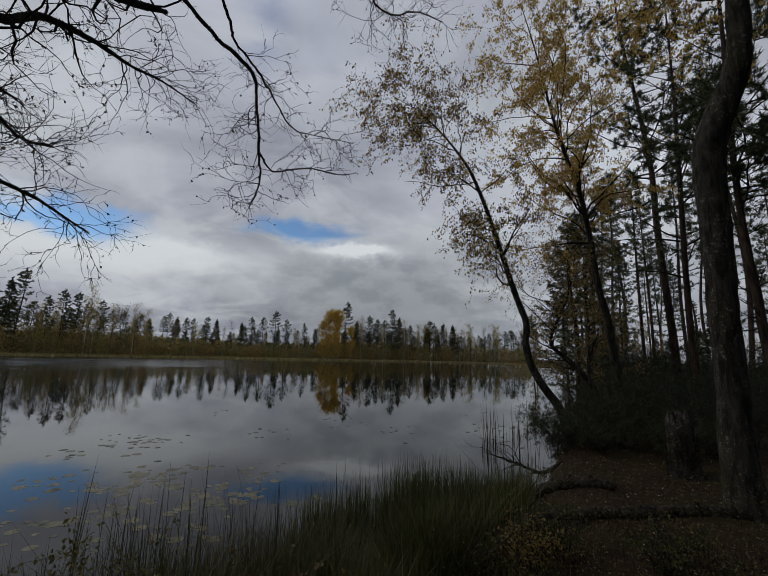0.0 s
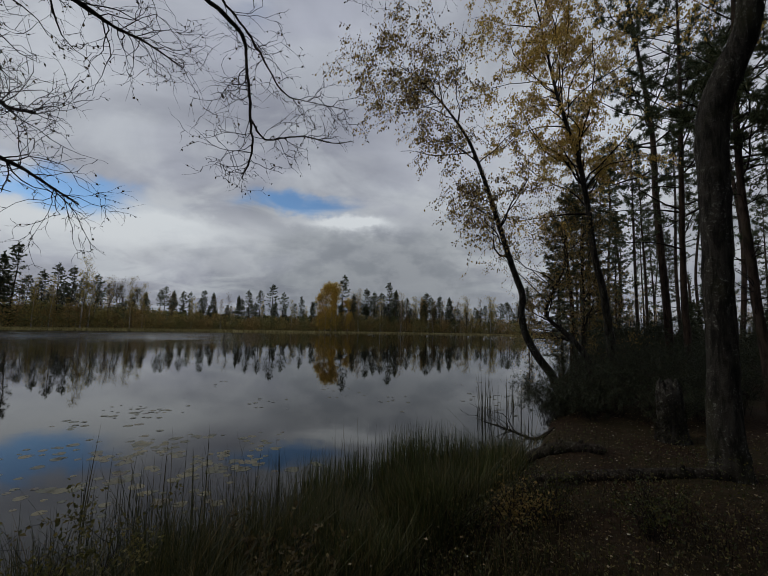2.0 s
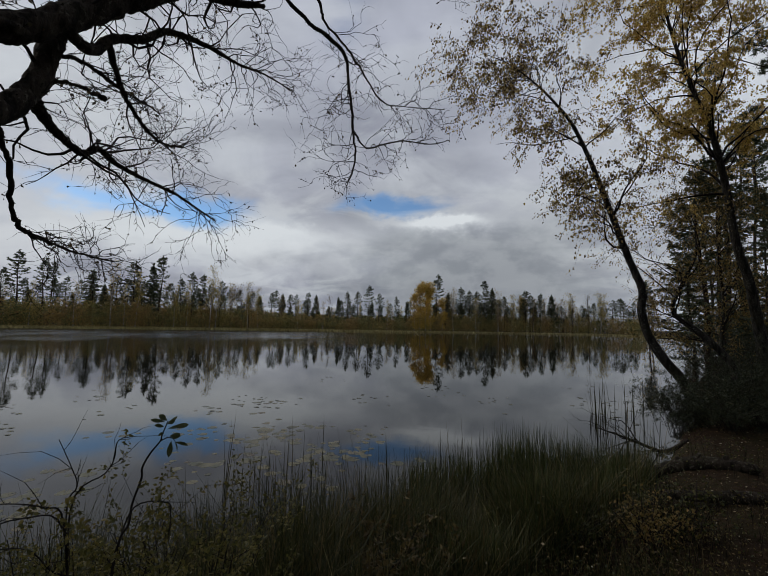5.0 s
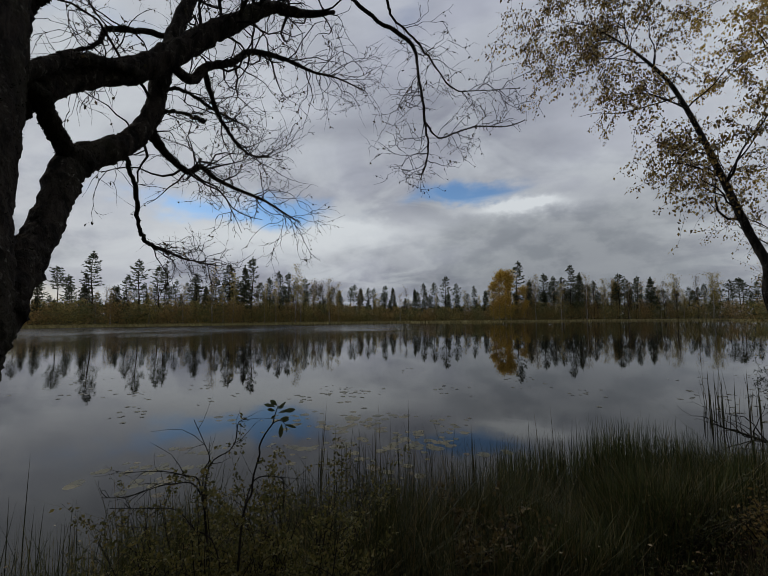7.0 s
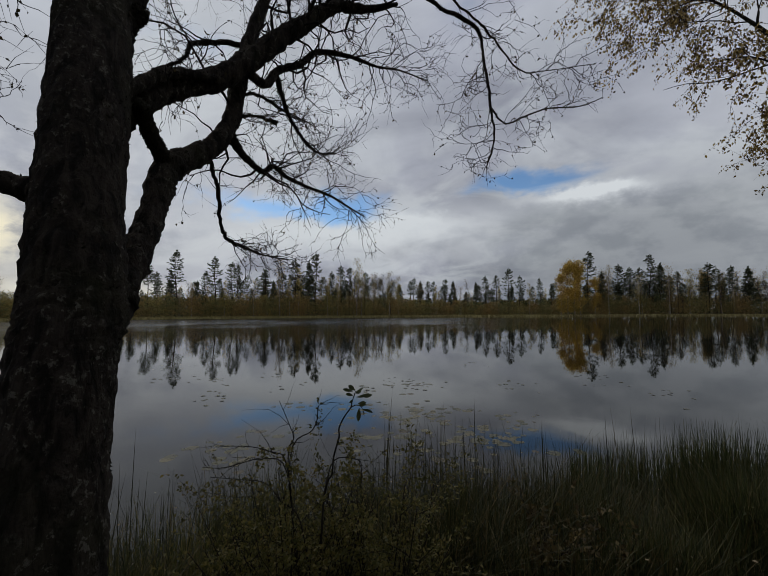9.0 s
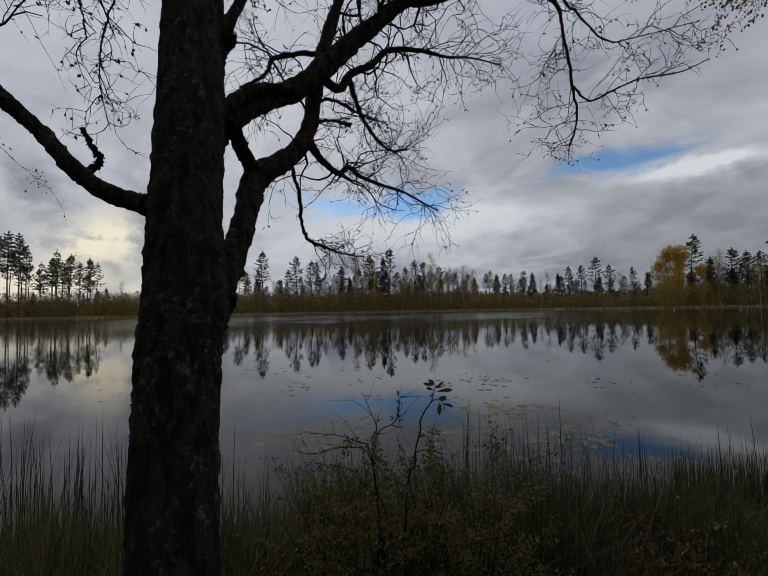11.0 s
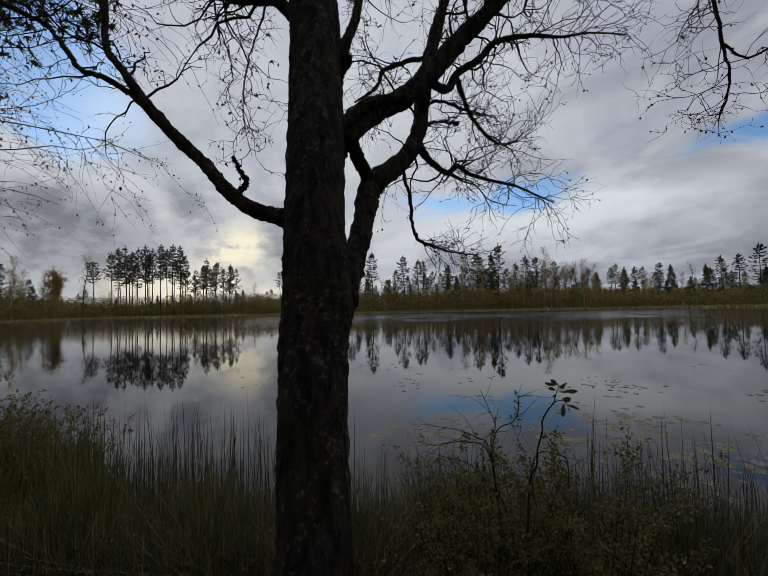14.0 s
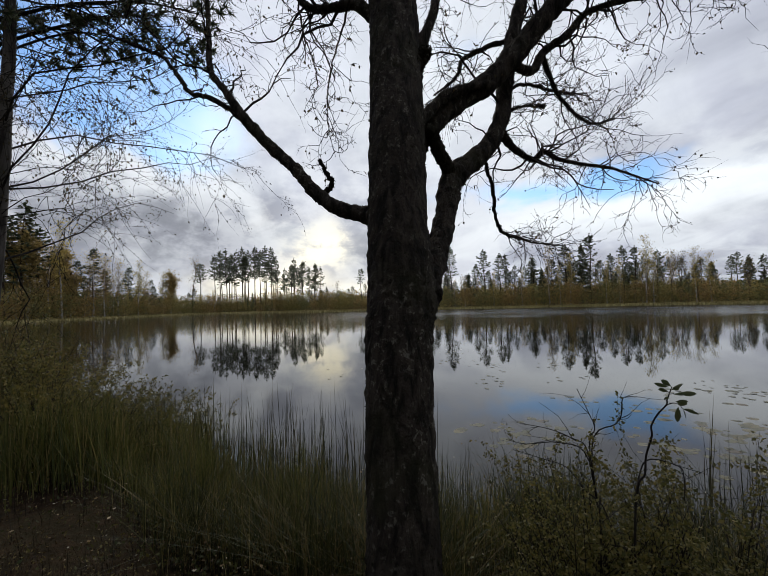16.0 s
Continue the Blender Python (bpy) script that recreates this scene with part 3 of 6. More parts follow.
def alder():
    rng = np.random.default_rng(11)
    tree = root_at("alder_tree", -1.45, 0.26)
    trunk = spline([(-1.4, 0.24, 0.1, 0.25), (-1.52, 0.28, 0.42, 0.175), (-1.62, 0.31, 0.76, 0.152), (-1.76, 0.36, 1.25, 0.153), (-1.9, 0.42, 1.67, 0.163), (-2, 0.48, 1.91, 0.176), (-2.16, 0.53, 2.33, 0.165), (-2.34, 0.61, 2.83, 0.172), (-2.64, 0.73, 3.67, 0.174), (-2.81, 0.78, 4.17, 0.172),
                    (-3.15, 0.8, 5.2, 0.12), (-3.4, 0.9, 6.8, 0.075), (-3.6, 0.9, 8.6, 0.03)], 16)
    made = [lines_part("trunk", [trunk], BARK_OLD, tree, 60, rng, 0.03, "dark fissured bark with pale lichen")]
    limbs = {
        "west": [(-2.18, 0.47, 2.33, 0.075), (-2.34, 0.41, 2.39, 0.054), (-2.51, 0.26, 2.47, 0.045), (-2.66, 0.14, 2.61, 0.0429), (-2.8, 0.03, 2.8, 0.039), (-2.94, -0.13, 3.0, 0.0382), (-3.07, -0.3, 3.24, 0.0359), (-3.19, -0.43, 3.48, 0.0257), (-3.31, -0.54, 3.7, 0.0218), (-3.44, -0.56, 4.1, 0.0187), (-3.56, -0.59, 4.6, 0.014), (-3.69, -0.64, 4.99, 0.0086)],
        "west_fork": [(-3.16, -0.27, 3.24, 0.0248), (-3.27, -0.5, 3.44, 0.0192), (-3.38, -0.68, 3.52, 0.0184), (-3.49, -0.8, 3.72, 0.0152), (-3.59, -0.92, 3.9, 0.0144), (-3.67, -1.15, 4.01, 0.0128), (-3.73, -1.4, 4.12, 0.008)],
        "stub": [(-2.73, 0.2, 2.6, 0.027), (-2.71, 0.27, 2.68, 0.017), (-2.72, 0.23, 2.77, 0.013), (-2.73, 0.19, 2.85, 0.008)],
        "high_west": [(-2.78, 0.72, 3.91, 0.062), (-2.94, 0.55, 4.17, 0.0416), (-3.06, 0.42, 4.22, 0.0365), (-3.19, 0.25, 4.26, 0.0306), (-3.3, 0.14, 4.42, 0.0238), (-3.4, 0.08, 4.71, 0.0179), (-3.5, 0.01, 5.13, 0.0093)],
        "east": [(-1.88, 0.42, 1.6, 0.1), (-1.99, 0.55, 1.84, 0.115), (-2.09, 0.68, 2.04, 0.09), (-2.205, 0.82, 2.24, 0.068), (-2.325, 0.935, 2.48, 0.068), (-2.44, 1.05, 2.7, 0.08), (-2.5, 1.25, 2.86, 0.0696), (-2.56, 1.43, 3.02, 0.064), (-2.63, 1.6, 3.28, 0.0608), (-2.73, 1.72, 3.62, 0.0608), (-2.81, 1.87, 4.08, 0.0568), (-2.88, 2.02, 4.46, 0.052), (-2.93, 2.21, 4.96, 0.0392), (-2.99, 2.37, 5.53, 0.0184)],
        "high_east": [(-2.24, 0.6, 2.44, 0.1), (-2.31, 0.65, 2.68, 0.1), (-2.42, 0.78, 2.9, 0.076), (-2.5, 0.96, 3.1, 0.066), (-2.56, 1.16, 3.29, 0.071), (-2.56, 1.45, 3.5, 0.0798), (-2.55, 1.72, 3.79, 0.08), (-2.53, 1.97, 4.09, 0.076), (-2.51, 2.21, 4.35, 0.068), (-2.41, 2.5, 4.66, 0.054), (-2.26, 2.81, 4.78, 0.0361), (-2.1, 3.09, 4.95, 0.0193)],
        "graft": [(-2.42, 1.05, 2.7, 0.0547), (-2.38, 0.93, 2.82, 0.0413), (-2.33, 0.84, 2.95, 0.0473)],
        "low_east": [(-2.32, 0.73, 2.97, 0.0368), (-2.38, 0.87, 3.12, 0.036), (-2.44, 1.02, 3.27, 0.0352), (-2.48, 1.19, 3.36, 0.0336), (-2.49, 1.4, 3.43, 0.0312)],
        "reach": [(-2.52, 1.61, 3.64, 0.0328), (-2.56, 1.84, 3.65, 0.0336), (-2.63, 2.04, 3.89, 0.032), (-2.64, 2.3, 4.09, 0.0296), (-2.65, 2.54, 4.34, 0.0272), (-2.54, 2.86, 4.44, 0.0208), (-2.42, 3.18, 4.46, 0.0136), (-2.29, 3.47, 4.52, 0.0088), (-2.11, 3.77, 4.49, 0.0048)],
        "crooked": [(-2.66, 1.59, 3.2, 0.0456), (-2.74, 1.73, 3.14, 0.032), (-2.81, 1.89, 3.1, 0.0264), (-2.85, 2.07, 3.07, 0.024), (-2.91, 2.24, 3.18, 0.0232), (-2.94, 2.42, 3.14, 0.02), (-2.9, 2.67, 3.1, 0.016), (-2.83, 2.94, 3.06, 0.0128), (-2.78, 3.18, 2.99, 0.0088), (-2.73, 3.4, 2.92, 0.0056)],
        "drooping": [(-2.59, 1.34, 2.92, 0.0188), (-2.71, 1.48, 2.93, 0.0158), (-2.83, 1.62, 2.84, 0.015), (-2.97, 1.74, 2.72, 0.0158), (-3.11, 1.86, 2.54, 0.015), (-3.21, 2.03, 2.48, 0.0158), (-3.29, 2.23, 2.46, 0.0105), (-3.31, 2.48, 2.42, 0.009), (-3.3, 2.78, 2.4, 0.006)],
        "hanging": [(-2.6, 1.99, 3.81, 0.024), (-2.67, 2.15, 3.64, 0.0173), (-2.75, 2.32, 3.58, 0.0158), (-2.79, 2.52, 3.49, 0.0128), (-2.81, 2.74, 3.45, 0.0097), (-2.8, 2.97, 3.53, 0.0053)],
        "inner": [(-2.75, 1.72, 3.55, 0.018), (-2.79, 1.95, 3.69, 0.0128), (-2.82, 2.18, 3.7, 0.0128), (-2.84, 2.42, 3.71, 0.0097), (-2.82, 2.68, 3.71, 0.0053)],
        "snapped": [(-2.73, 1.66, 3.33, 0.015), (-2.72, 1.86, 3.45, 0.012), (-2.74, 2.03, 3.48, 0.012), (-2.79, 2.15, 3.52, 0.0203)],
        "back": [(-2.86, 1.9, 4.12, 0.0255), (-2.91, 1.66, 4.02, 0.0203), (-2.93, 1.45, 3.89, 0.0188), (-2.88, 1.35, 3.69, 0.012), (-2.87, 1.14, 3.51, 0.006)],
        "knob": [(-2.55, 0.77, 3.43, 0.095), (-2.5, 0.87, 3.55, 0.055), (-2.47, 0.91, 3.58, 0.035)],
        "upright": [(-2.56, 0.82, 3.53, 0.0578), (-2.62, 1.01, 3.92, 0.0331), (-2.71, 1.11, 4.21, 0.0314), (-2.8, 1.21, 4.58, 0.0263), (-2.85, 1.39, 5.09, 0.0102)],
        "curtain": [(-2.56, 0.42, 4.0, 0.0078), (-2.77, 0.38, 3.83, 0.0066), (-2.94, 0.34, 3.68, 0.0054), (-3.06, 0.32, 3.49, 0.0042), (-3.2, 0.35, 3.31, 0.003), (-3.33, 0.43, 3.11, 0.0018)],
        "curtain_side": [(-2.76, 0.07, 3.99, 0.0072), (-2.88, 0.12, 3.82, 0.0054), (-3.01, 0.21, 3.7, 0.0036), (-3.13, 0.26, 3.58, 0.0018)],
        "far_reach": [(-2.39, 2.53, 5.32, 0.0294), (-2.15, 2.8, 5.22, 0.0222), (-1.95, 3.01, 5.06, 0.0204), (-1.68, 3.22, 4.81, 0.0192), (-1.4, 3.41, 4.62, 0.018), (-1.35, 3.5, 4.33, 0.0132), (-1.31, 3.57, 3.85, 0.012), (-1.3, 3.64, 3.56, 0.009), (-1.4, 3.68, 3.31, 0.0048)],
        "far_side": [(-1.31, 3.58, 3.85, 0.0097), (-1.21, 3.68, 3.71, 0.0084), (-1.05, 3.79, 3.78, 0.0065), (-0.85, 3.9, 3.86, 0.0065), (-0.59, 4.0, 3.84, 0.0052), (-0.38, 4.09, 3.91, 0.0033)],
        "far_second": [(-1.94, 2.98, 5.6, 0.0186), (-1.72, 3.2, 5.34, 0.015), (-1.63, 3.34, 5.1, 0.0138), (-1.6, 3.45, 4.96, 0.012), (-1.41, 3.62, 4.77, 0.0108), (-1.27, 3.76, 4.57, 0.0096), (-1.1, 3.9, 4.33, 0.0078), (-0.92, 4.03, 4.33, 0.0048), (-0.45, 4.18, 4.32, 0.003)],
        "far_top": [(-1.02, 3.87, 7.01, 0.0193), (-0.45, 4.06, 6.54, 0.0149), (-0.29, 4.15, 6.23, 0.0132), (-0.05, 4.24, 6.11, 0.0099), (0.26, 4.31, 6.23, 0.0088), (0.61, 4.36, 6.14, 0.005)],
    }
    curves, grown = {}, {}
    holder = {"west_fork": "west", "stub": "west", "low_east": "high_east", "reach": "high_east", "graft": "east", "crooked": "east", "drooping": "east", "hanging": "high_east", "inner": "east", "snapped": "east", "back": "east", "upright": "knob"}
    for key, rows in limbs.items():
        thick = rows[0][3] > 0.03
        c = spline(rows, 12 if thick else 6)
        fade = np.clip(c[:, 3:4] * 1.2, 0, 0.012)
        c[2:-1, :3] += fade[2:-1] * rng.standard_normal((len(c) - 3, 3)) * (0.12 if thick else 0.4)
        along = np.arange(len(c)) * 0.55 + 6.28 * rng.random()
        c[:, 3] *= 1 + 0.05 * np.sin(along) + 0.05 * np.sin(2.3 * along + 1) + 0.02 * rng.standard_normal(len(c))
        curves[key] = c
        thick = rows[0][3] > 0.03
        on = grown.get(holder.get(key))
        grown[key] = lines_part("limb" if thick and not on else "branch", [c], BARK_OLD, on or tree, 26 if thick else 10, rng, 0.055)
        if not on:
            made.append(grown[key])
    shoots, fine = [], []
    plan = (("west", 18, 0.5), ("west_fork", 18, 0.6), ("high_west", 38, 0.75), ("east", 26, 0.7), ("high_east", 40, 0.8), ("low_east", 3, 0.3), ("reach", 58, 0.65), ("crooked", 54, 0.6), ("drooping", 30, 0.5),
            ("hanging", 30, 0.6), ("inner", 26, 0.5), ("back", 24, 0.5), ("upright", 20, 0.5), ("far_reach", 28, 0.55), ("far_side", 12, 0.3), ("far_second", 28, 0.55), ("far_top", 30, 0.7), ("curtain", 16, 0.4), ("curtain_side", 10, 0.35), ("snapped", 2, 0.2), ("stub", 1, 0.1))
    for key, count, length in plan:
        u0 = 0.55 if key in ("west", "east", "high_east") else 0.25
        if key in ("far_reach", "drooping"):
            u0 = 0.5
        first = sprout(rng, curves[key], int(count * 0.75), (length * 0.4, length * 1.35), 52, 0.02, u0, 0.4, 8, 0.34, 0.02, 0.016, least=0.0038)
        shoots += first
        for s in first:
            second = sprout(rng, s, 3, (0.1, length * 0.65), 48, 0.02, 0.15, 0.65, 6, 0.34, 0.0, 0.016, least=0.0029)
            fine += second
            for q in second:
                fine += sprout(rng, q, 2, (0.05, 0.24), 46, 0.02, 0.25, 0.75, 4, 0.32, 0.0, 0.016, least=0.0022)
    crown = spline([(-3.15, 0.8, 5.2, 0.1), (-3.4, 0.9, 6.8, 0.07), (-3.6, 0.9, 8.6, 0.03)], 6)
    heavy = sprout(rng, crown, 16, (1.0, 2.6), 60, 0.02, 0.0, 0.4, 8, 0.2)
    for s in heavy:
        a = sprout(rng, s, 8, (0.3, 1.0), 45, 0.04, 0.2, 0.5, 6, 0.22)
        shoots += a
        for q in a:
            fine += sprout(rng, q, 4, (0.1, 0.4), 42, 0.04, 0.2, 0.6, 4, 0.2)
    made.append(lines_part("upper_limbs", heavy, BARK_OLD, tree, 6, kind="stuff"))
    made.append(lines_part("twigs", shoots, TWIG, tree, 4, kind="stuff"))
    made.append(lines_part("fine_twigs", fine, TWIG, tree, 3, kind="stuff"))
    # moss and lichen that fringe the limbs and the trunk
    M, N = [], []
    for line, count in [(trunk[:150], 5200)] + [(c, int(90 + 9000 * c[:, 3].mean())) for c in curves.values()]:
        i = rng.integers(0, len(line) - 1, count)
        q = line[i] + (line[i + 1] - line[i]) * rng.random((count, 1))
        t = unit(line[i + 1, :3] - line[i, :3])
        o = unit(np.cross(t, rng.standard_normal((count, 3))))
        keep = np.sin(q[:, 2] * 9 + 3 * q[:, 1]) + 0.8 * rng.standard_normal(count) > -0.2
        M.append((q[:, :3] + o * q[:, 3:4] * 0.97)[keep])
        N.append((o + np.array([0, 0, 0.25]))[keep])
    v, f = tufts(rng, np.concatenate(M), unit(np.concatenate(N)), 0.011, 4, 0.0042, 0.9)
    made.append(tagged(part("moss", mesh_of("moss", v, f, MOSS, False), tree, "dark moss and lichen on the bark"), kind="stuff"))
    P, _ = spots(rng, fine, 2600, 0.0, 0.3)
    v, f = leaves(rng, P, 0.022, 0.7, 0.65, 0.5)
    P2, _ = spots(rng, fine, 260, 0.0, 0.3)
    big = leaves(rng, P2, 0.032, 0.9, 0.6, 0.35)
    v, f = join((v, f), big)
    made.append(tagged(part("leaves", mesh_of("leaves", v, f, LEAF_ALDER), tree, "few withered brown leaves"), kind="stuff"))
    hung(tree, *made)
    tagged(tree, "old bare alder with crooked mossy limbs on the bank", "tree")


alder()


# ---- leafy birches and pines on the near shore ----
def leafy_tree(name, rows, limbs, seed, bark, leaf, size, count, label, u0=0.35, length=(0.8, 2.0), droop=0.03, spread=50, fine_len=(0.25, 0.8), sides=12, per=6, bias=(0, 0, 0), cap=0.014, least=0.0015):
    rng = np.random.default_rng(seed)
    tree = root_at(name, rows[0][0], rows[0][1])
    trunk = spline(rows, 6)
    made = [lines_part("trunk", [trunk], bark, tree, sides, rng, 0.045)]
    main = sprout(rng, trunk, limbs, length, spread, droop * 0.3, u0, 0.42, 9, 0.2, 0.14, cap, bias)
    mid, fine = [], []
    for s in main:
        a = sprout(rng, s, per, fine_len, 48, droop, 0.25, 0.5, 7, 0.22, 0.0, 0.011, least=least * 1.3)
        mid += a
        for q in a:
            fine += sprout(rng, q, 4, (fine_len[0] * 0.6, fine_len[1] * 0.75), 42, droop * 4.0, 0.15, 0.7, 6, 0.2, 0.0, 0.01, least=least)
    made.append(lines_part("branches", main, TWIG, tree, 5, kind="stuff"))
    made.append(lines_part("twigs", mid + fine, TWIG, tree, 3, kind="stuff"))
    P, _ = spots(rng, fine + mid, count, 0.03, 0.1)
    v, f = leaves(rng, P, size, 1.1, 0.55)
    made.append(tagged(part("crown", mesh_of("crown", v, f, leaf), tree), kind="stuff"))
    hung(tree, *made)
    return tagged(tree, label, "tree")


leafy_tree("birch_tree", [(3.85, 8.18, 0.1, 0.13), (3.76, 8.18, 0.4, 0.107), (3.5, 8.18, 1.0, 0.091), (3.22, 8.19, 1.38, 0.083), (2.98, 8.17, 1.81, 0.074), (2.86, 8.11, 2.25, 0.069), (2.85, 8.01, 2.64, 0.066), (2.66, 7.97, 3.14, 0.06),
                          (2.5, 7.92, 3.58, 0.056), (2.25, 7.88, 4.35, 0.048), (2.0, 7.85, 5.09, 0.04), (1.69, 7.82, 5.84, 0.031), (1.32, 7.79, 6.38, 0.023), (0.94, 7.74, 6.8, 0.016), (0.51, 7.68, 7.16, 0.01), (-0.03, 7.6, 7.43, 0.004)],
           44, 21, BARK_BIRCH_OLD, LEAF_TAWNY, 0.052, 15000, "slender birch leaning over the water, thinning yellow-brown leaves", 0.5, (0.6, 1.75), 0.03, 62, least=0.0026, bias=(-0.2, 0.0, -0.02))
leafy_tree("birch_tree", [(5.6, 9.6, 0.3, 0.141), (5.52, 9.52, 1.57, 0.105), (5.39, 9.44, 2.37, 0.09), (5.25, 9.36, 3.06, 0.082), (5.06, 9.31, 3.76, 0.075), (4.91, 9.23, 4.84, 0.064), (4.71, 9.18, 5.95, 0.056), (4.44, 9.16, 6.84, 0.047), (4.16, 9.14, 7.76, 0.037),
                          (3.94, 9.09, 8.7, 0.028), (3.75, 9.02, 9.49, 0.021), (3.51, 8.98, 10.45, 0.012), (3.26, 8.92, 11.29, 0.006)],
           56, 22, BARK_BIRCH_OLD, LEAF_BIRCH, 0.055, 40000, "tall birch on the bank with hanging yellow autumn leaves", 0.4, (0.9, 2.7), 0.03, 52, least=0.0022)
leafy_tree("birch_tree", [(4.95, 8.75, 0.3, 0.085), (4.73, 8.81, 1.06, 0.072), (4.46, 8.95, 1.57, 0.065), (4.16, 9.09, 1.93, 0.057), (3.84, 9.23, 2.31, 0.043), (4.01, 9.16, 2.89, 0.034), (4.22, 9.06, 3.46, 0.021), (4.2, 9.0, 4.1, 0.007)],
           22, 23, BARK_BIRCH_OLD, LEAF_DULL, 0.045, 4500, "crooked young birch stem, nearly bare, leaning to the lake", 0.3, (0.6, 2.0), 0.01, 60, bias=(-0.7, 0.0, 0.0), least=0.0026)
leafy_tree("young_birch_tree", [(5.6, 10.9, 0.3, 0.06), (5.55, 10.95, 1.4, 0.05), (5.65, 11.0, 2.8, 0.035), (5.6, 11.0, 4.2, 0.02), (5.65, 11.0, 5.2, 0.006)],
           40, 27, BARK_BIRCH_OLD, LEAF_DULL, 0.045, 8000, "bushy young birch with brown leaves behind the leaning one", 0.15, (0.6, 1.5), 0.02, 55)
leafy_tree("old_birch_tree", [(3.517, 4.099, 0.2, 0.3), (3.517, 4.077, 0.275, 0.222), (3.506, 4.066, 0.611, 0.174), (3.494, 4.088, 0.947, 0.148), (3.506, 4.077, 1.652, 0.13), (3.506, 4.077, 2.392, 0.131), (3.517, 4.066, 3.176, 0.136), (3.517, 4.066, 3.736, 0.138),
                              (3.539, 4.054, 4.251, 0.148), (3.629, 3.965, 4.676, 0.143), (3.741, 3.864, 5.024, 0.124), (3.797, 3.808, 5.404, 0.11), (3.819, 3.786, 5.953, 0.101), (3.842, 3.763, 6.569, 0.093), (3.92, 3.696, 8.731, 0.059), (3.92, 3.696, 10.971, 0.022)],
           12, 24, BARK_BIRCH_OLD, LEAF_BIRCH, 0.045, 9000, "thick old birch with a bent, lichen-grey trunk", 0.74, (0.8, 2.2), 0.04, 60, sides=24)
leafy_tree("young_birch_tree", [(-4.55, -2.55, 0.2, 0.08), (-4.56, -2.5, 1.6, 0.068), (-4.6, -2.44, 2.9, 0.06), (-4.62, -2.42, 3.73, 0.053), (-4.63, -2.39, 4.73, 0.044), (-4.6, -2.4, 6.5, 0.024), (-4.6, -2.4, 8.0, 0.008)],
           46, 25, BARK_BIRCH, LEAF_ALDER, 0.027, 9000, "thin birch, almost bare, with fine drooping twigs", 0.2, (1.2, 2.9), 0.03, 62, (0.3, 0.9), 10, 9, (0.15, 0.75, -0.32), 0.0038, 0.0026)


def pine_tree(name, rows, seed, label, bare=0.5, limbs=40, length=(0.8, 2.2), tuft=0.14, per=9, dead=0, needles=9, wide=0.0095, bias=(0, 0, 0), boughs=()):
    rng = np.random.default_rng(seed)
    tree = root_at(name, rows[0][0], rows[0][1], rows[0][2] if rows[0][2] < -5 else None)
    trunk = spline(rows, 5)
    made = [lines_part("trunk", [trunk], BARK_PINE, tree, 12, rng, 0.03)]
    main = sprout(rng, trunk, limbs, length, 75, -0.03, bare, 0.4, 6, 0.16, 0.05, 0.016, bias)
    main += [spline(q, 4) for q in boughs]
    mid = []
    for s in main:
        mid += sprout(rng, s, 5, (0.25, 0.7), 45, -0.03, 0.3, 0.6, 4, 0.2)
    for q in boughs:
        mid += sprout(rng, spline(q, 4), 16, (0.3, 0.9), 50, -0.02, 0.3, 0.6, 4, 0.2)
    stubs = sprout(rng, trunk[: int(len(trunk) * 0.8)], dead, (0.3, 0.9), 80, 0.03, 0.3, 0.2, 5, 0.25) if dead else []
    for s in list(stubs):
        stubs += sprout(rng, s, 2, (0.1, 0.35), 45, 0.02, 0.3, 0.7, 4, 0.25)
    made.append(lines_part("branches", main + mid + stubs, TWIG, tree, 4, kind="stuff"))
    P, D = spots(rng, mid * 3 + main, limbs * per * 4, 0.03, 0.45)
    v, f = tufts(rng, P, D + np.array([0, 0, 0.35]), tuft * 0.8, needles + 4, wide, 1.3)
    made.append(tagged(part("crown", mesh_of("crown", v, f, NEEDLE_PINE, False), tree), kind="stuff"))
    hung(tree, *made)
    return tagged(tree, label, "tree")


pine_tree("pine_tree", [(8.85, 12.1, 0.4, 0.138), (8.84, 12.12, 1.1, 0.117), (8.81, 12.14, 2.7, 0.108), (8.74, 12.19, 4.71, 0.101), (8.69, 12.23, 6.51, 0.09), (8.68, 12.23, 8.22, 0.081),
                        (8.56, 12.32, 10.06, 0.069), (8.41, 12.42, 11.64, 0.057), (8.25, 12.53, 13.31, 0.045), (8.17, 12.58, 14.8, 0.033), (8.15, 12.59, 16.8, 0.012)], 31, "tall pine with a reddish trunk and dark ragged crown", 0.4, 62, (0.8, 2.8), 0.17, 10, 14)
pine_tree("pine_tree", [(6.3, 6.4, 0.4, 0.101), (6.28, 6.45, 1.52, 0.084), (6.23, 6.5, 2.3, 0.07), (6.2, 6.52, 3.12, 0.068), (6.16, 6.56, 4.15, 0.059),
                        (6.15, 6.57, 5.34, 0.05), (6.16, 6.56, 6.29, 0.042), (6.2, 6.5, 8.5, 0.032), (6.2, 6.5, 11.5, 0.009)], 32, "slim pine with many dead twigs along its trunk", 0.55, 60, (0.8, 2.0), 0.16, 10, 60)
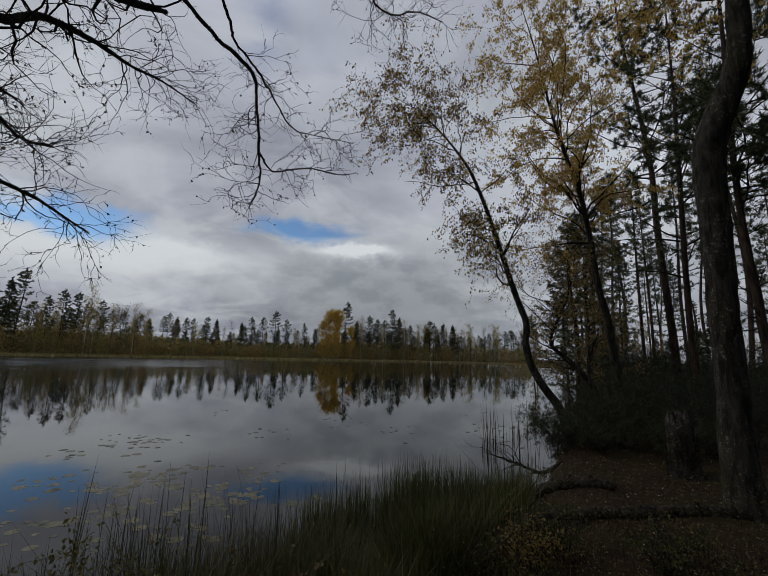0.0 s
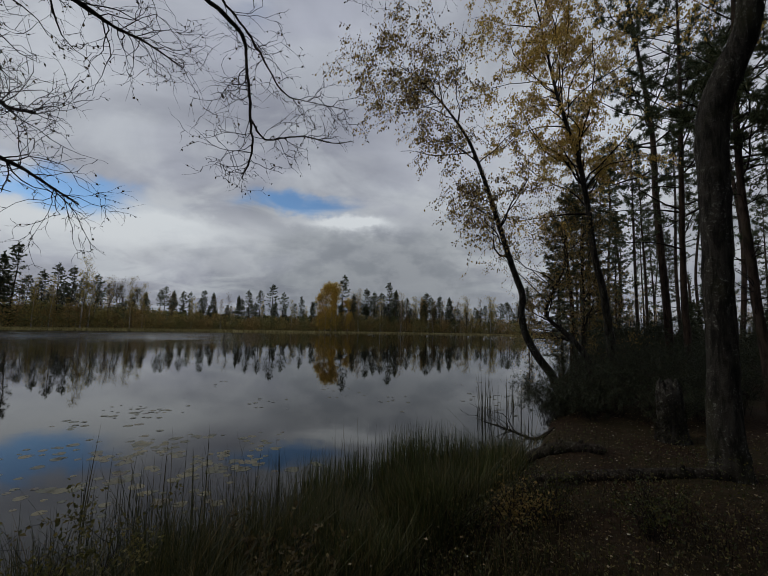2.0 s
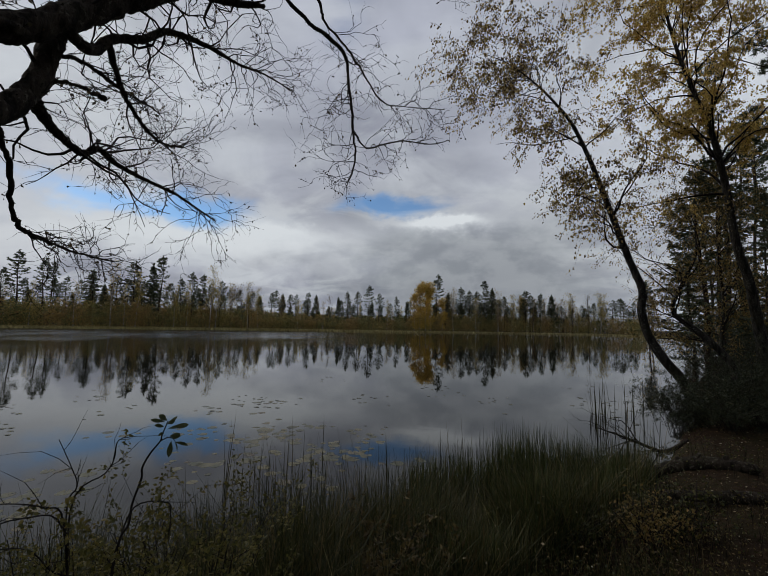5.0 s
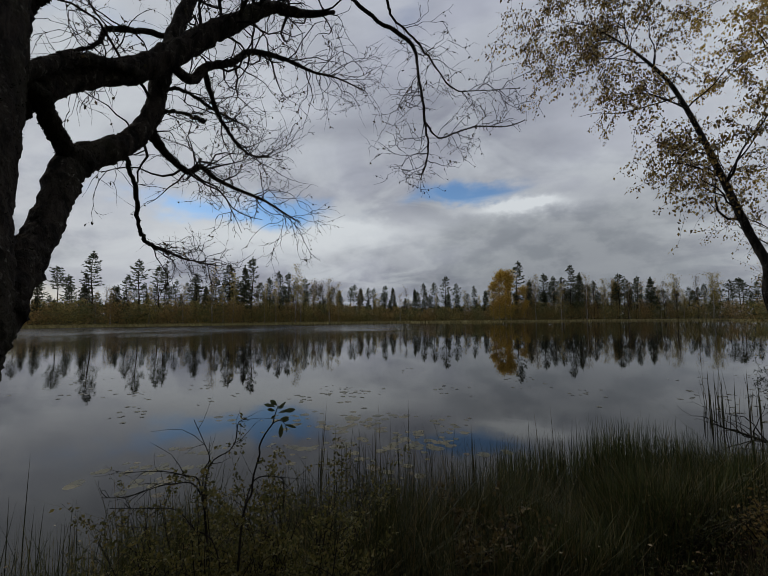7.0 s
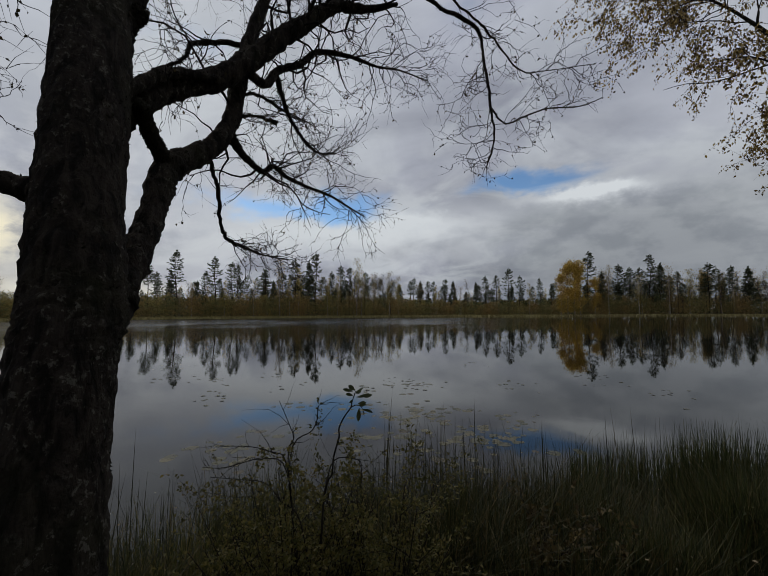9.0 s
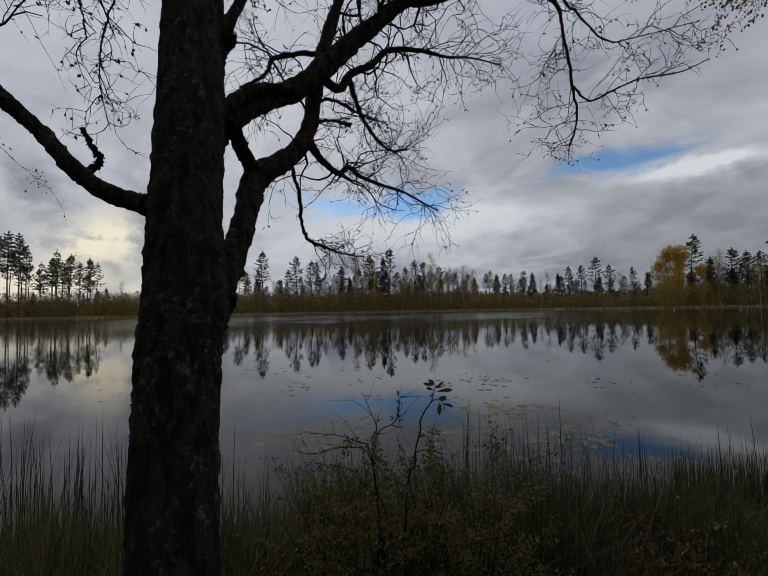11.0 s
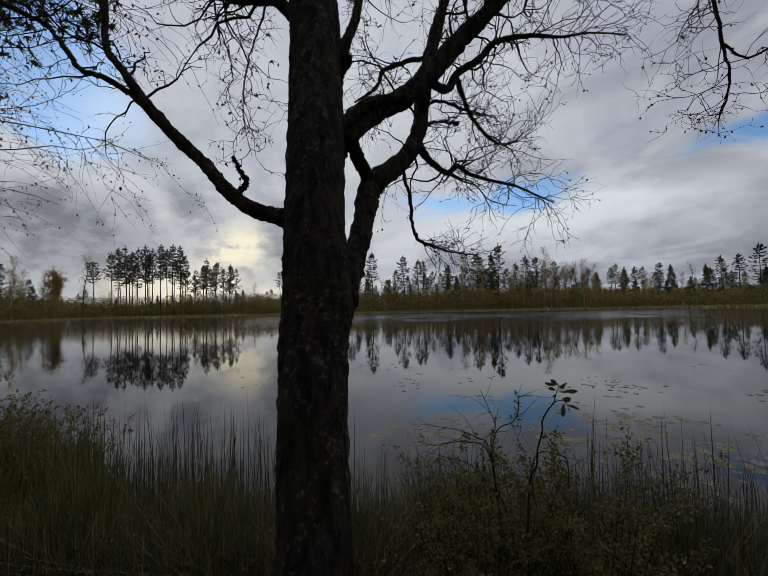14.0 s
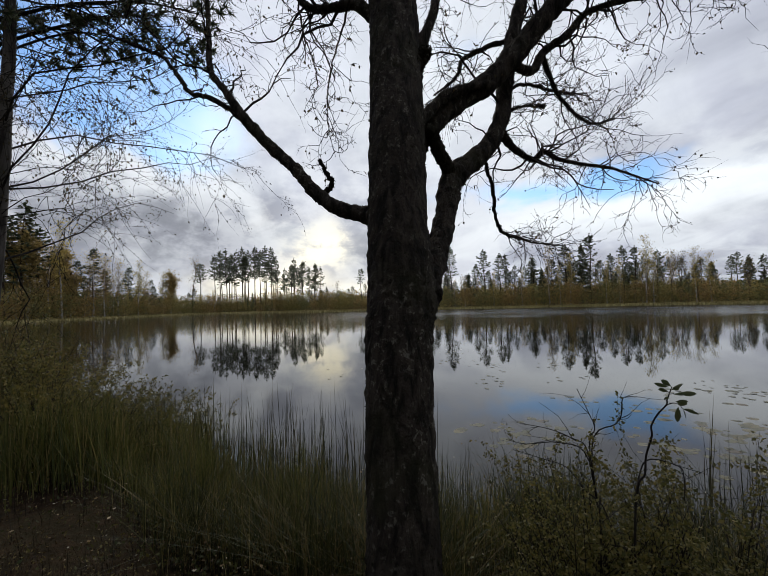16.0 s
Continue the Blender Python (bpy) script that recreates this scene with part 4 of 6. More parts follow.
pine_tree("pine_tree", [(7.95, 10.25, 0.4, 0.104), (7.96, 10.27, 1.97, 0.086), (7.94, 10.29, 2.6, 0.081), (7.96, 10.28, 4.29, 0.068),
                        (8.01, 10.24, 6.49, 0.062), (8.06, 10.2, 8.69, 0.048), (8.1, 10.2, 11.0, 0.029), (8.1, 10.2, 13.5, 0.009)], 33, "dense dark pine among the shore trees", 0.4, 62, (0.8, 2.4), 0.16, 10, 12)
pine_tree("pine_tree", [(-5.3, -3.5, 0.3, 0.14), (-5.3, -3.45, 2.0, 0.12), (-5.25, -3.4, 4.0, 0.1), (-5.2, -3.35, 6.0, 0.08), (-5.2, -3.3, 9.0, 0.04), (-5.2, -3.3, 10.0, 0.015)], 34, "pine with spreading needle boughs reaching towards the lake", 0.5, 44, (1.4, 3.0), 0.12, 9, 4, bias=(-0.1, 1.0, 0.0),
          boughs=([(-5.25, -3.4, 4.3, 0.03), (-4.95, -2.4, 4.7, 0.022), (-4.7, -1.6, 4.88, 0.014), (-4.6, -1.0, 4.95, 0.005)], [(-5.25, -3.4, 4.6, 0.03), (-4.9, -2.2, 5.0, 0.02), (-4.7, -1.3, 5.1, 0.012), (-4.65, -0.7, 5.05, 0.005)],
                  [(-5.25, -3.4, 4.2, 0.03), (-5.05, -2.7, 4.5, 0.02), (-4.8, -2.0, 4.7, 0.012), (-4.7, -1.5, 4.68, 0.005)]))


# ---- woods: a few builds of each kind, then copies ----
def wood_conifer(name, seed, h, wide, bare, label, mat, point=0.7, thin=0.2, sag=0.15, stubs=8, fine=1.0):
    """Straight stem, bare below, with ragged tiers of boughs that carry flat needle sprays."""
    rng = np.random.default_rng(seed)
    tree = new(name)
    k = 0.0085 * h
    g = rng.normal(size=6) * 0.012 * h
    trunk = spline([(0, 0, -0.3, k), (g[0], g[1], h * 0.35, k * 0.85), (g[2], g[3], h * 0.7, k * 0.5), (g[4] * 0.6, g[5] * 0.6, h, k * 0.1)], 6)
    lines_part("trunk", [trunk], BARK_PINE, tree, 7)
    boughs, P, D = [], [], []
    z = bare * h
    while z < h * 0.985:
        f = (z / h - bare) / (1 - bare)
        c = np.array([np.interp(z, trunk[:, 2], trunk[:, q]) for q in (0, 1)] + [z])
        tier = wide * (1 - f) ** point * (0.55 + 0.45 * min(1.0, 3.5 * f + 0.3)) * (0.7 + 0.5 * rng.random()) + 0.12
        n = int(4 + 2.5 * rng.random())
        for q in range(n):
            if rng.random() < thin * (1.3 - f):
                continue
            a = 2 * math.pi * (q + 0.8 * rng.random()) / n
            o, s = np.array([math.cos(a), math.sin(a), 0.0]), np.array([-math.sin(a), math.cos(a), 0.0])
            r = tier * (0.55 + 0.6 * rng.random())
            fall = sag * (1 - 1.6 * f) + 0.12 * rng.normal()
            u = np.linspace(0, 1, 3)
            boughs.append(np.column_stack([c + o * (r * u)[:, None] + np.array([0, 0, 1.0]) * (r * (0.3 * u * u - fall * u))[:, None], 0.03 * (1.05 - u) * (0.4 + r * 0.3)]))
            m = int((6 + 13 * r) / fine ** 1.4)
            u = 0.12 + 0.92 * rng.random(m) ** 0.75
            side = rng.normal(size=m) * 0.2 * r * (1.15 - u)
            P.append(c + o * (r * u)[:, None] + s * side[:, None] + np.array([0, 0, 1.0]) * (r * (0.3 * u * u - fall * u) + 0.07 * rng.normal(size=m))[:, None])
            D.append(o + s * (np.sign(side) * 0.7)[:, None] + 0.35 * rng.normal(size=(m, 3)))
        z += (0.028 + 0.03 * rng.random()) * h * (1 - 0.5 * f)
    m = 16
    P.append(np.column_stack([g[4] * 0.6 + 0.07 * rng.normal(size=m), g[5] * 0.6 + 0.07 * rng.normal(size=m), h * (0.95 + 0.07 * rng.random(m))]))
    D.append(np.array([0, 0, 1.0]) + 0.5 * rng.normal(size=(m, 3)))
    P, D = np.concatenate(P), unit(np.concatenate(D))
    dead = sprout(rng, trunk, stubs, (0.2, 0.05 * h), 82, 0.03, 0.25, 0.15, 3, 0.15) if stubs else []
    lines_part("branches", boughs + dead, BARK_TWIGGY, tree, 3, kind="stuff")
    s = unit(np.cross(D, np.array([0, 0, 1.0]) + 0.75 * rng.normal(size=P.shape)))
    L = fine * (0.2 + 0.3 * rng.random(len(P)))[:, None]
    V = np.stack([P - D * L * 0.3, P + s * L * 0.26, P + D * L * 0.75 - np.array([0, 0, 0.05]), P - s * L * 0.26], 1).reshape(-1, 3)
    tagged(part("crown", mesh_of("crown", V, [np.arange(len(V)).reshape(-1, 4)], mat, False), tree), kind="stuff")
    return tagged(tree, label, "tree", "woods round the lake")


def wood_birch(seed, h, leaf, count, size, label, bark=None, name="birch_tree", slim=1.0, low=0.22, spread=42):
    rng = np.random.default_rng(seed)
    tree = new(name)
    rows = [(0, 0, -0.3, 0.013 * h), (0.02 * h * rng.normal(), 0.02 * h * rng.normal(), h * 0.4, 0.008 * h), (0.03 * h * rng.normal(), 0.03 * h * rng.normal(), h * 0.75, 0.004 * h), (0, 0, h, 0.01)]
    trunk = spline(rows, 5)
    lines_part("trunk", [trunk], bark or BARK_PALE, tree, 6)
    main = sprout(rng, trunk, 46, (0.06 * h * slim, 0.22 * h * slim), spread, -0.02, low, 0.4, 4, 0.16, 0.25)
    mid = []
    for s in main:
        mid += sprout(rng, s, 5, (0.04 * h, 0.12 * h), 50, 0.02, 0.05, 0.6, 3, 0.25)
    lines_part("branches", main + mid, BARK_FAR, tree, 3, kind="stuff")
    if count:
        P, _ = spots(rng, mid + main, count, 0.24, 0.05)
        v, f = leaves(rng, P, size, 0.6, 0.75)
        tagged(part("crown", mesh_of("crown", v, f, leaf), tree), kind="stuff")
    return tagged(tree, label, "tree", "woods round the lake")


TALL_PINE = "straight slim pine with a bare trunk and dark pointed crown"
SHORE_SPRUCE = "slender ragged dark spruce on the lake shore"
PINES = [wood_conifer("pine_tree", 41, 16, 1.6, 0.6, TALL_PINE, NEEDLE_PINE, 0.5, 0.12, 0.0, 12), wood_conifer("pine_tree", 42, 15, 1.5, 0.64, TALL_PINE, NEEDLE_PINE, 0.45, 0.15, -0.05, 12),
         wood_conifer("pine_tree", 43, 14, 1.7, 0.54, TALL_PINE, NEEDLE_PINE, 0.55, 0.2, 0.0, 14), wood_conifer("pine_tree", 48, 13, 1.35, 0.62, TALL_PINE, NEEDLE_PINE, 0.4, 0.25, -0.1, 14)]
SPRUCES = [wood_conifer("spruce_tree", 44, 14, 2.2, 0.34, SHORE_SPRUCE, NEEDLE_SPRUCE, 0.6, 0.3, 0.3, 6), wood_conifer("spruce_tree", 45, 13, 2.0, 0.42, SHORE_SPRUCE, NEEDLE_SPRUCE, 0.5, 0.38, 0.22, 8),
           wood_conifer("spruce_tree", 46, 12, 1.6, 0.38, SHORE_SPRUCE, NEEDLE_SPRUCE, 0.5, 0.42, 0.25, 8), wood_conifer("spruce_tree", 47, 10, 1.7, 0.08, SHORE_SPRUCE, NEEDLE_SPRUCE, 0.85, 0.1, 0.3, 0)]
CLUMP = [wood_conifer("spruce_tree", 151, 16, 2.1, 0.44, "tall slim spruce with a bare lower trunk", NEEDLE_SPRUCE, 0.6, 0.36, 0.12, 16), wood_conifer("spruce_tree", 152, 15, 1.8, 0.54, "tall slim spruce with a bare lower trunk", NEEDLE_SPRUCE, 0.5, 0.32, 0.08, 18), wood_conifer("pine_tree", 153, 15, 2.0, 0.58, "tall slim pine with a ragged narrow crown", NEEDLE_PINE, 0.45, 0.36, 0.0, 18)]
NEAR_PINES = [wood_conifer("pine_tree", 141, 16, 1.7, 0.55, TALL_PINE, NEEDLE_PINE, 0.5, 0.25, 0.0, 20, 0.4), wood_conifer("pine_tree", 142, 15, 1.6, 0.6, TALL_PINE, NEEDLE_PINE, 0.45, 0.3, -0.05, 24, 0.4)]
NEAR_SPRUCES = [wood_conifer("pine_tree", 143, 13, 1.9, 0.34, "slim dark pine with a long ragged crown", NEEDLE_PINE, 0.55, 0.2, 0.05, 16, 0.5), wood_conifer("spruce_tree", 144, 12, 2.0, 0.26, "dark spruce with drooping ragged boughs", NEEDLE_SPRUCE, 0.65, 0.22, 0.25, 10, 0.5)]
GOLD = [wood_birch(51, 13, LEAF_GOLD, 7600, 0.2, "shore birch in full golden autumn leaf", slim=0.95, low=0.12, spread=46), wood_birch(57, 12, LEAF_GOLD, 5600, 0.2, "narrow shore birch in golden autumn leaf", slim=0.75, low=0.08, spread=40)]
PALE = [wood_birch(52, 13, LEAF_RUST, 1200, 0.17, "half-bare lakeside birch with rusty leaves"), wood_birch(53, 11, LEAF_SHORE, 1300, 0.17, "half-bare lakeside birch with yellow leaves", slim=0.7)]
RUSTY = [wood_birch(56, 12, LEAF_RUST, 5200, 0.26, "shore birch with dense rust-brown leaves", slim=0.9, low=0.1, spread=50)]
BARE = [wood_birch(54, 10, LEAF_DULL, 260, 0.16, "leafless slender grey birch on the shore", BARK_FAR, slim=0.7), wood_birch(55, 8, LEAF_RUST, 500, 0.16, "thin brown leafless sapling on the shore", BARK_FAR, "sapling")]
HEIGHTS = {o.name: h for o, h in zip(CLUMP + NEAR_PINES + NEAR_SPRUCES + PINES + SPRUCES + GOLD + PALE + RUSTY + BARE, (16, 15, 15, 16, 15, 13, 12, 16, 15, 14, 13, 14, 13, 12, 10, 13, 12, 13, 11, 12, 10, 8))}
used = set()
woods = random.Random(5)


def plant(kind, az, dist, h, wide=1.0):
    """Stand a tree of that kind at a bearing, so high; the first of each kind is the build itself."""
    p = heading(az) * dist
    s = h / HEIGHTS[kind.name]
    m = Matrix.Translation((p.x, p.y, float(land(p.x, p.y)))) @ Matrix.Rotation(woods.random() * 6.28, 4, "Z") @ Matrix.Diagonal((s * wide, s * wide, s, 1))
    if kind.name in used:
        return copy_thing(kind, m @ Matrix.Diagonal((1 / kind.scale.x, 1 / kind.scale.y, 1 / kind.scale.z, 1)))
    used.add(kind.name)
    kind.matrix_basis = m
    return kind


def across(az, deep=4.0):
    return float(shore(az)[1]) + deep


# far shore, tall trees by bearing and height
for az, h in ((66.5, 8.5), (62.3, 10.2), (59.1, 8.0), (50.6, 11.2), (46.4, 13.7), (43.5, 15.6), (44.6, 13.3), (39.9, 12.6), (38.6, 12.4), (27.1, 9.1), (19.0, 10.8), (17.5, 11.0), (15.9, 13.0), (11.8, 10.2), (5.9, 18.0), (2.5, 14.6),
              (-0.8, 17.6), (-1.8, 14.9), (-6.2, 15.0), (-8.2, 14.2), (114.2, 22.6), (115.6, 19.9), (108.0, 15.4), (54.2, 12.2), (41.2, 11.0), (20.4, 9.0), (1.4, 12.5), (-3.4, 12.6)):
    plant(SPRUCES[woods.randrange(4)], az, across(az, 7.0), h, 0.95 + 0.35 * woods.random())
    for side in (-1, 1)[: woods.randrange(3)]:
        near = az + side * (0.45 + 0.9 * woods.random())
        plant(woods.choice(SPRUCES[:3] + PINES[2:4]), near, across(near, 7 + 6 * woods.random()), h * (0.55 + 0.3 * woods.random()), 1.1)
for az, h in ((64.9, 11.4), (61.7, 14.7), (57.0, 13.7), (54.9, 12.6), (58.2, 10.2), (24.7, 9.8), (14.4, 10.9), (10.3, 8.8), (96.7, 13.8), (74.8, 10.6), (113.0, 18.4), (29.7, 9.2), (36.4, 11.2)):
    plant(PINES[woods.randrange(4)], az, across(az, 7.0), h, 1.25)
for az, h in ((94.9, 16.5), (94.2, 17.5), (93.4, 18.2), (92.7, 16.6), (92.0, 17.8), (91.3, 18.4), (90.5, 17.6), (89.7, 18.2), (89.0, 17.2), (88.3, 18.0), (87.5, 17.6), (86.9, 15.0), (85.6, 11.7), (84.3, 14.6), (83.3, 12.8), (82.3, 11.9), (81.4, 12.3), (90.9, 16.4), (93.0, 15.8), (84.8, 12.6)):
    plant(CLUMP[woods.randrange(3)], az, across(az, 6 + 6 * woods.random()), h, 0.95)
for i in range(7):
    az = 86.8 + 8 * (i + woods.random()) / 7
    plant(CLUMP[woods.randrange(3)], az, across(az, 7 + 12 * woods.random()), 14.6 + 2.4 * woods.random(), 1.0)
for i in range(12):
    az = 80.5 + 6.3 * (i + woods.random()) / 12
    plant(CLUMP[woods.randrange(3)], az, across(az, 6 + 9 * woods.random()), 9.0 + 5.0 * woods.random(), 1.0)
for i in range(16):
    az = 79 + 18 * (i + woods.random()) / 16
    plant(woods.choice((SPRUCES[3], SPRUCES[3], PALE[1], BARE[0])), az, across(az, 4 + 5 * woods.random()), 3.5 + 3.0 * woods.random(), 1.1)
for az, h, k in ((6.9, 12.8, 1), (7.6, 14.0, 1), (8.4, 13.2, 1), (9.2, 10.5, 1), (5.2, 9.5, 0), (3.6, 13.0, 2), (48.5, 12.4, 2), (47.2, 8.0, 3), (46.0, 10.5, 3), (31.5, 9.2, 3), (32.8, 10.2, 3), (37.6, 13.0, 3), (36.9, 10.5, 3), (41.8, 8.5, 3), (52.0, 8.0, 2), (55.8, 7.5, 3), (59.8, 7.0, 2),
                 (110.9, 18.5, 3), (105.6, 12.4, 2), (103.6, 12.1, 3), (107.0, 13.0, 2), (-2.6, 13.5, 2), (26.0, 7.0, 3), (22.5, 7.2, 2), (13.2, 8.0, 3), (40.4, 9.0, 3), (0.4, 10.5, 3)):
    plant((GOLD + PALE)[k], az, across(az, 3.0), h, 1.0 if k > 1 else 1.2)
for az, h in ((35.0, 10.6), (34.3, 10.0), (33.6, 10.6), (32.6, 9.6), (21.8, 9.3), (4.7, 12.4), (-7.2, 12.4), (-10.9, 12.4), (-12.1, 13.4), (-13.9, 13.9), (97.5, 15.0), (78.1, 7.5), (28.4, 8.4), (23.3, 8.0)):
    plant(BARE[0], az, across(az), h)
for i in range(26):
    az = 100 + 18 * (i + woods.random()) / 26
    kind = woods.choice((PALE[1], PALE[0], PALE[0], SPRUCES[0], RUSTY[0], RUSTY[0], RUSTY[0]))
    plant(kind, az, across(az, 3 + 12 * woods.random()), (9 + 6 * woods.random()) * (0.75 + (az - 101) / 30), 1.2)
# far shore, lower growth between them
for i in range(190):
    az = -19 + 138 * (i + woods.random()) / 190
    kind = woods.choice((BARE[1], BARE[0], PALE[0], PALE[1], SPRUCES[2], SPRUCES[3], SPRUCES[1]))
    low = 4.0 if 70 < az < 100 else 8.0 if az < 6 else 5.0
    plant(kind, az, across(az, 7 + 11 * woods.random()), low * (0.6 + 0.7 * woods.random()), 1.3)
for i in range(30):
    az = 6 + 66 * (i + woods.random()) / 30
    plant(woods.choice((SPRUCES[0], SPRUCES[1], SPRUCES[3], SPRUCES[3], PINES[2])), az, across(az, 7 + 10 * woods.random()), 6.0 + 3.5 * woods.random(), 1.3)
for i in range(40):
    az = -19 + 27 * (i + woods.random()) / 40
    plant(woods.choice(SPRUCES + PALE + BARE[:1] + PINES[2:3]), az, across(az, 6 + 10 * woods.random()), 8 + 6 * woods.random(), 1.4)
for i in range(20):
    az = -12 + 17 * (i + woods.random()) / 20
    plant(woods.choice((BARE[0], PALE[0], RUSTY[0], SPRUCES[1])), az, across(az, 8 + 8 * woods.random()), 8 + 4.5 * woods.random(), 1.3)
for i in range(26):
    az = 35 + 16 * (i + woods.random()) / 26
    plant(woods.choice(SPRUCES[:3] + PALE + BARE[:1]), az, across(az, 8 + 10 * woods.random()), 6 + 5 * woods.random(), 1.3)
for i in range(110):
    az = -19 + 138 * (i + woods.random()) / 110
    if 78 < az < 97:
        continue
    plant(woods.choice(SPRUCES + PINES[2:3]), az, across(az, 22 + 30 * woods.random()), 7.5 + 4 * woods.random() - (2.5 if 70 < az < 100 else 0), 1.2)
for i in range(26):
    az = 9 + 59 * (i + woods.random()) / 26
    plant(woods.choice((BARE[0], BARE[0], PALE[0], PALE[1])), az, across(az, 5 + 8 * woods.random()), 5.0 + 4.0 * woods.random() ** 2, 0.9)
# the wood on the near bank, beyond the shore trees
for i in range(30):
    az = -25.0 - 27 * (i + woods.random()) / 30
    d = 24 + 40 * woods.random()
    plant(NEAR_PINES[woods.randrange(2)], az, d, 12 + 5 * woods.random(), 0.85)
for i in range(34):
    az = -26.0 - 26 * (i + woods.random()) / 34
    plant(woods.choice((SPRUCES[3], SPRUCES[3], BARE[1], PALE[0])), az, 26 + 34 * woods.random(), 2.6 + 2.6 * woods.random(), 1.3)
for az, d, h in ((-25.5, 14.0, 6.2), (-27.3, 15.5, 7.0), (-24.4, 17.0, 5.0)):
    plant(NEAR_SPRUCES[1], az, d, h, 1.4)
for i in range(10):
    az = -20 - 9 * woods.random()
    plant(woods.choice(SPRUCES + BARE), az, 62 + 40 * woods.random(), 7 + 4 * woods.random())
for i in range(11):
    az = -27.5 - 24 * (i + woods.random()) / 11
    plant(woods.choice(NEAR_SPRUCES), az, 24 + 34 * woods.random(), 7 + 5 * woods.random(), 0.85)
# unseen trees round behind the camera, added to block sky and darken the bank
for i in range(30):
    az = -54 - 165 * (i + woods.random()) / 30
    plant(woods.choice(NEAR_PINES), az, 7 + 26 * woods.random(), 11 + 6 * woods.random())
for i in range(44):
    az = -56 - 160 * (i + woods.random()) / 44
    plant(woods.choice(NEAR_SPRUCES), az, 5.5 + 16 * woods.random(), 9 + 6 * woods.random(), 1.3)


# ---- growth on the far shore ----
def far_scrub():
    rng = np.random.default_rng(61)
    P, kinds = [], []
    for _ in range(3000):
        az = -20 + 140 * rng.random()
        d = float(shore(az)[1]) + 2.0 + 13 * rng.random() ** 1.9
        tall = np.interp(az, [-20, 4, 10, 24, 34, 60, 72, 84, 100, 120], [6.0, 6.0, 4.2, 4.0, 5.0, 5.2, 4.8, 5.2, 5.2, 7.0]) * (0.3 + 0.75 * rng.random())
        c = heading(az) * d
        ground_z = float(land(c.x, c.y))
        kind = 0.5 + 0.28 * math.sin(az * 0.9 + 1.0) + 0.2 * math.sin(az * 2.3) + 0.28 * rng.normal()
        wide = 0.5 + 0.16 * tall
        for _ in range(int(18 + 14 * tall)):
            u = rng.random() ** 0.7
            q = wide * (1.1 - 0.75 * u)
            P.append((c.x + q * rng.normal(), c.y + q * rng.normal(), ground_z + 0.1 + tall * u))
            kinds.append(kind)
    P = np.array(P)
    cut = np.array(kinds)
    for name, sel, mat, label in (("rust_scrub", cut < 0.42, SCRUB_RUST, "rusty brown willow scrub along the far shore"), ("green_scrub", (cut >= 0.42) & (cut < 0.8), SCRUB_GREEN, "dull green scrub along the far shore"),
                                  ("olive_scrub", cut >= 0.8, SCRUB_OLIVE, "olive and yellowish scrub along the far shore")):
        v, f = leaves(rng, P[sel], 0.26, 0.0, 0.7, 0.5)
        tagged(new(name, mesh_of(name, v, f, mat)), label, "scrub", kind="stuff")
    Q = []
    for _ in range(900):
        az = -20 + 140 * rng.random()
        c = heading(az) * (float(shore(az)[1]) + 13 + 12 * rng.random())
        tall = np.interp(az, [-20, 6, 12, 60, 76, 80, 96, 102, 120], [5.0, 5.0, 4.0, 4.4, 3.8, 3.0, 3.0, 4.5, 6.5]) * (0.8 + 0.3 * rng.random())
        for _ in range(26):
            Q.append((c.x + 1.3 * rng.normal(), c.y + 1.3 * rng.normal(), float(land(c.x, c.y)) + tall * rng.random() ** 0.8))
    v, f = leaves(rng, np.array(Q), 0.85, 0.0, 0.8, 0.4)
    tagged(new("dark_undergrowth", mesh_of("dark_undergrowth", v, f, LEAF_GREEN)), "dark dense undergrowth between the far trees", "scrub", kind="stuff")
    B = []
    for _ in range(32000):
        az = -26 + 150 * rng.random()
        far = float(shore(az)[1])
        v = heading(az) * (far - 1.0 + 5.0 * rng.random())
        B.append((v.x, v.y, max(float(land(v.x, v.y)), -0.05)))
    v, f = blades(rng, np.array(B), 0.36, 0.2, 0.9)
    tagged(new("shore_sedge", mesh_of("shore_sedge", v, f, SHORE_SEDGE)), "pale greenish sedge fringe on the far shore", "grass", kind="stuff")


far_scrub()


# ---- grass and rushes before the bank ----
def scatter(rng, n, az0, az1, lo, hi, clump=0.0, clumps=0):
    """Places on a stretch of the bank: bearings and distance past the water's edge."""
    out = []
    cs = [(az0 + (az1 - az0) * rng.random(), lo + (hi - lo) * rng.random()) for _ in range(clumps)]
    for _ in range(n):
        if clumps:
            a, s = cs[rng.integers(clumps)]
            near = float(shore(a)[0])
            v = heading(a) * (near + s)
            x, y = v.x + clump * rng.normal(), v.y + clump * rng.normal()
        else:
            a = az0 + (az1 - az0) * rng.random()
            v = heading(a) * (float(shore(a)[0]) + lo + (hi - lo) * rng.random())
            x, y = v.x, v.y
        out.append((x, y, max(float(land(x, y)), -0.12)))
    return np.array(out)


def stuff(name, data, label, category):
    return tagged(new(name, data), label, category, kind="stuff")


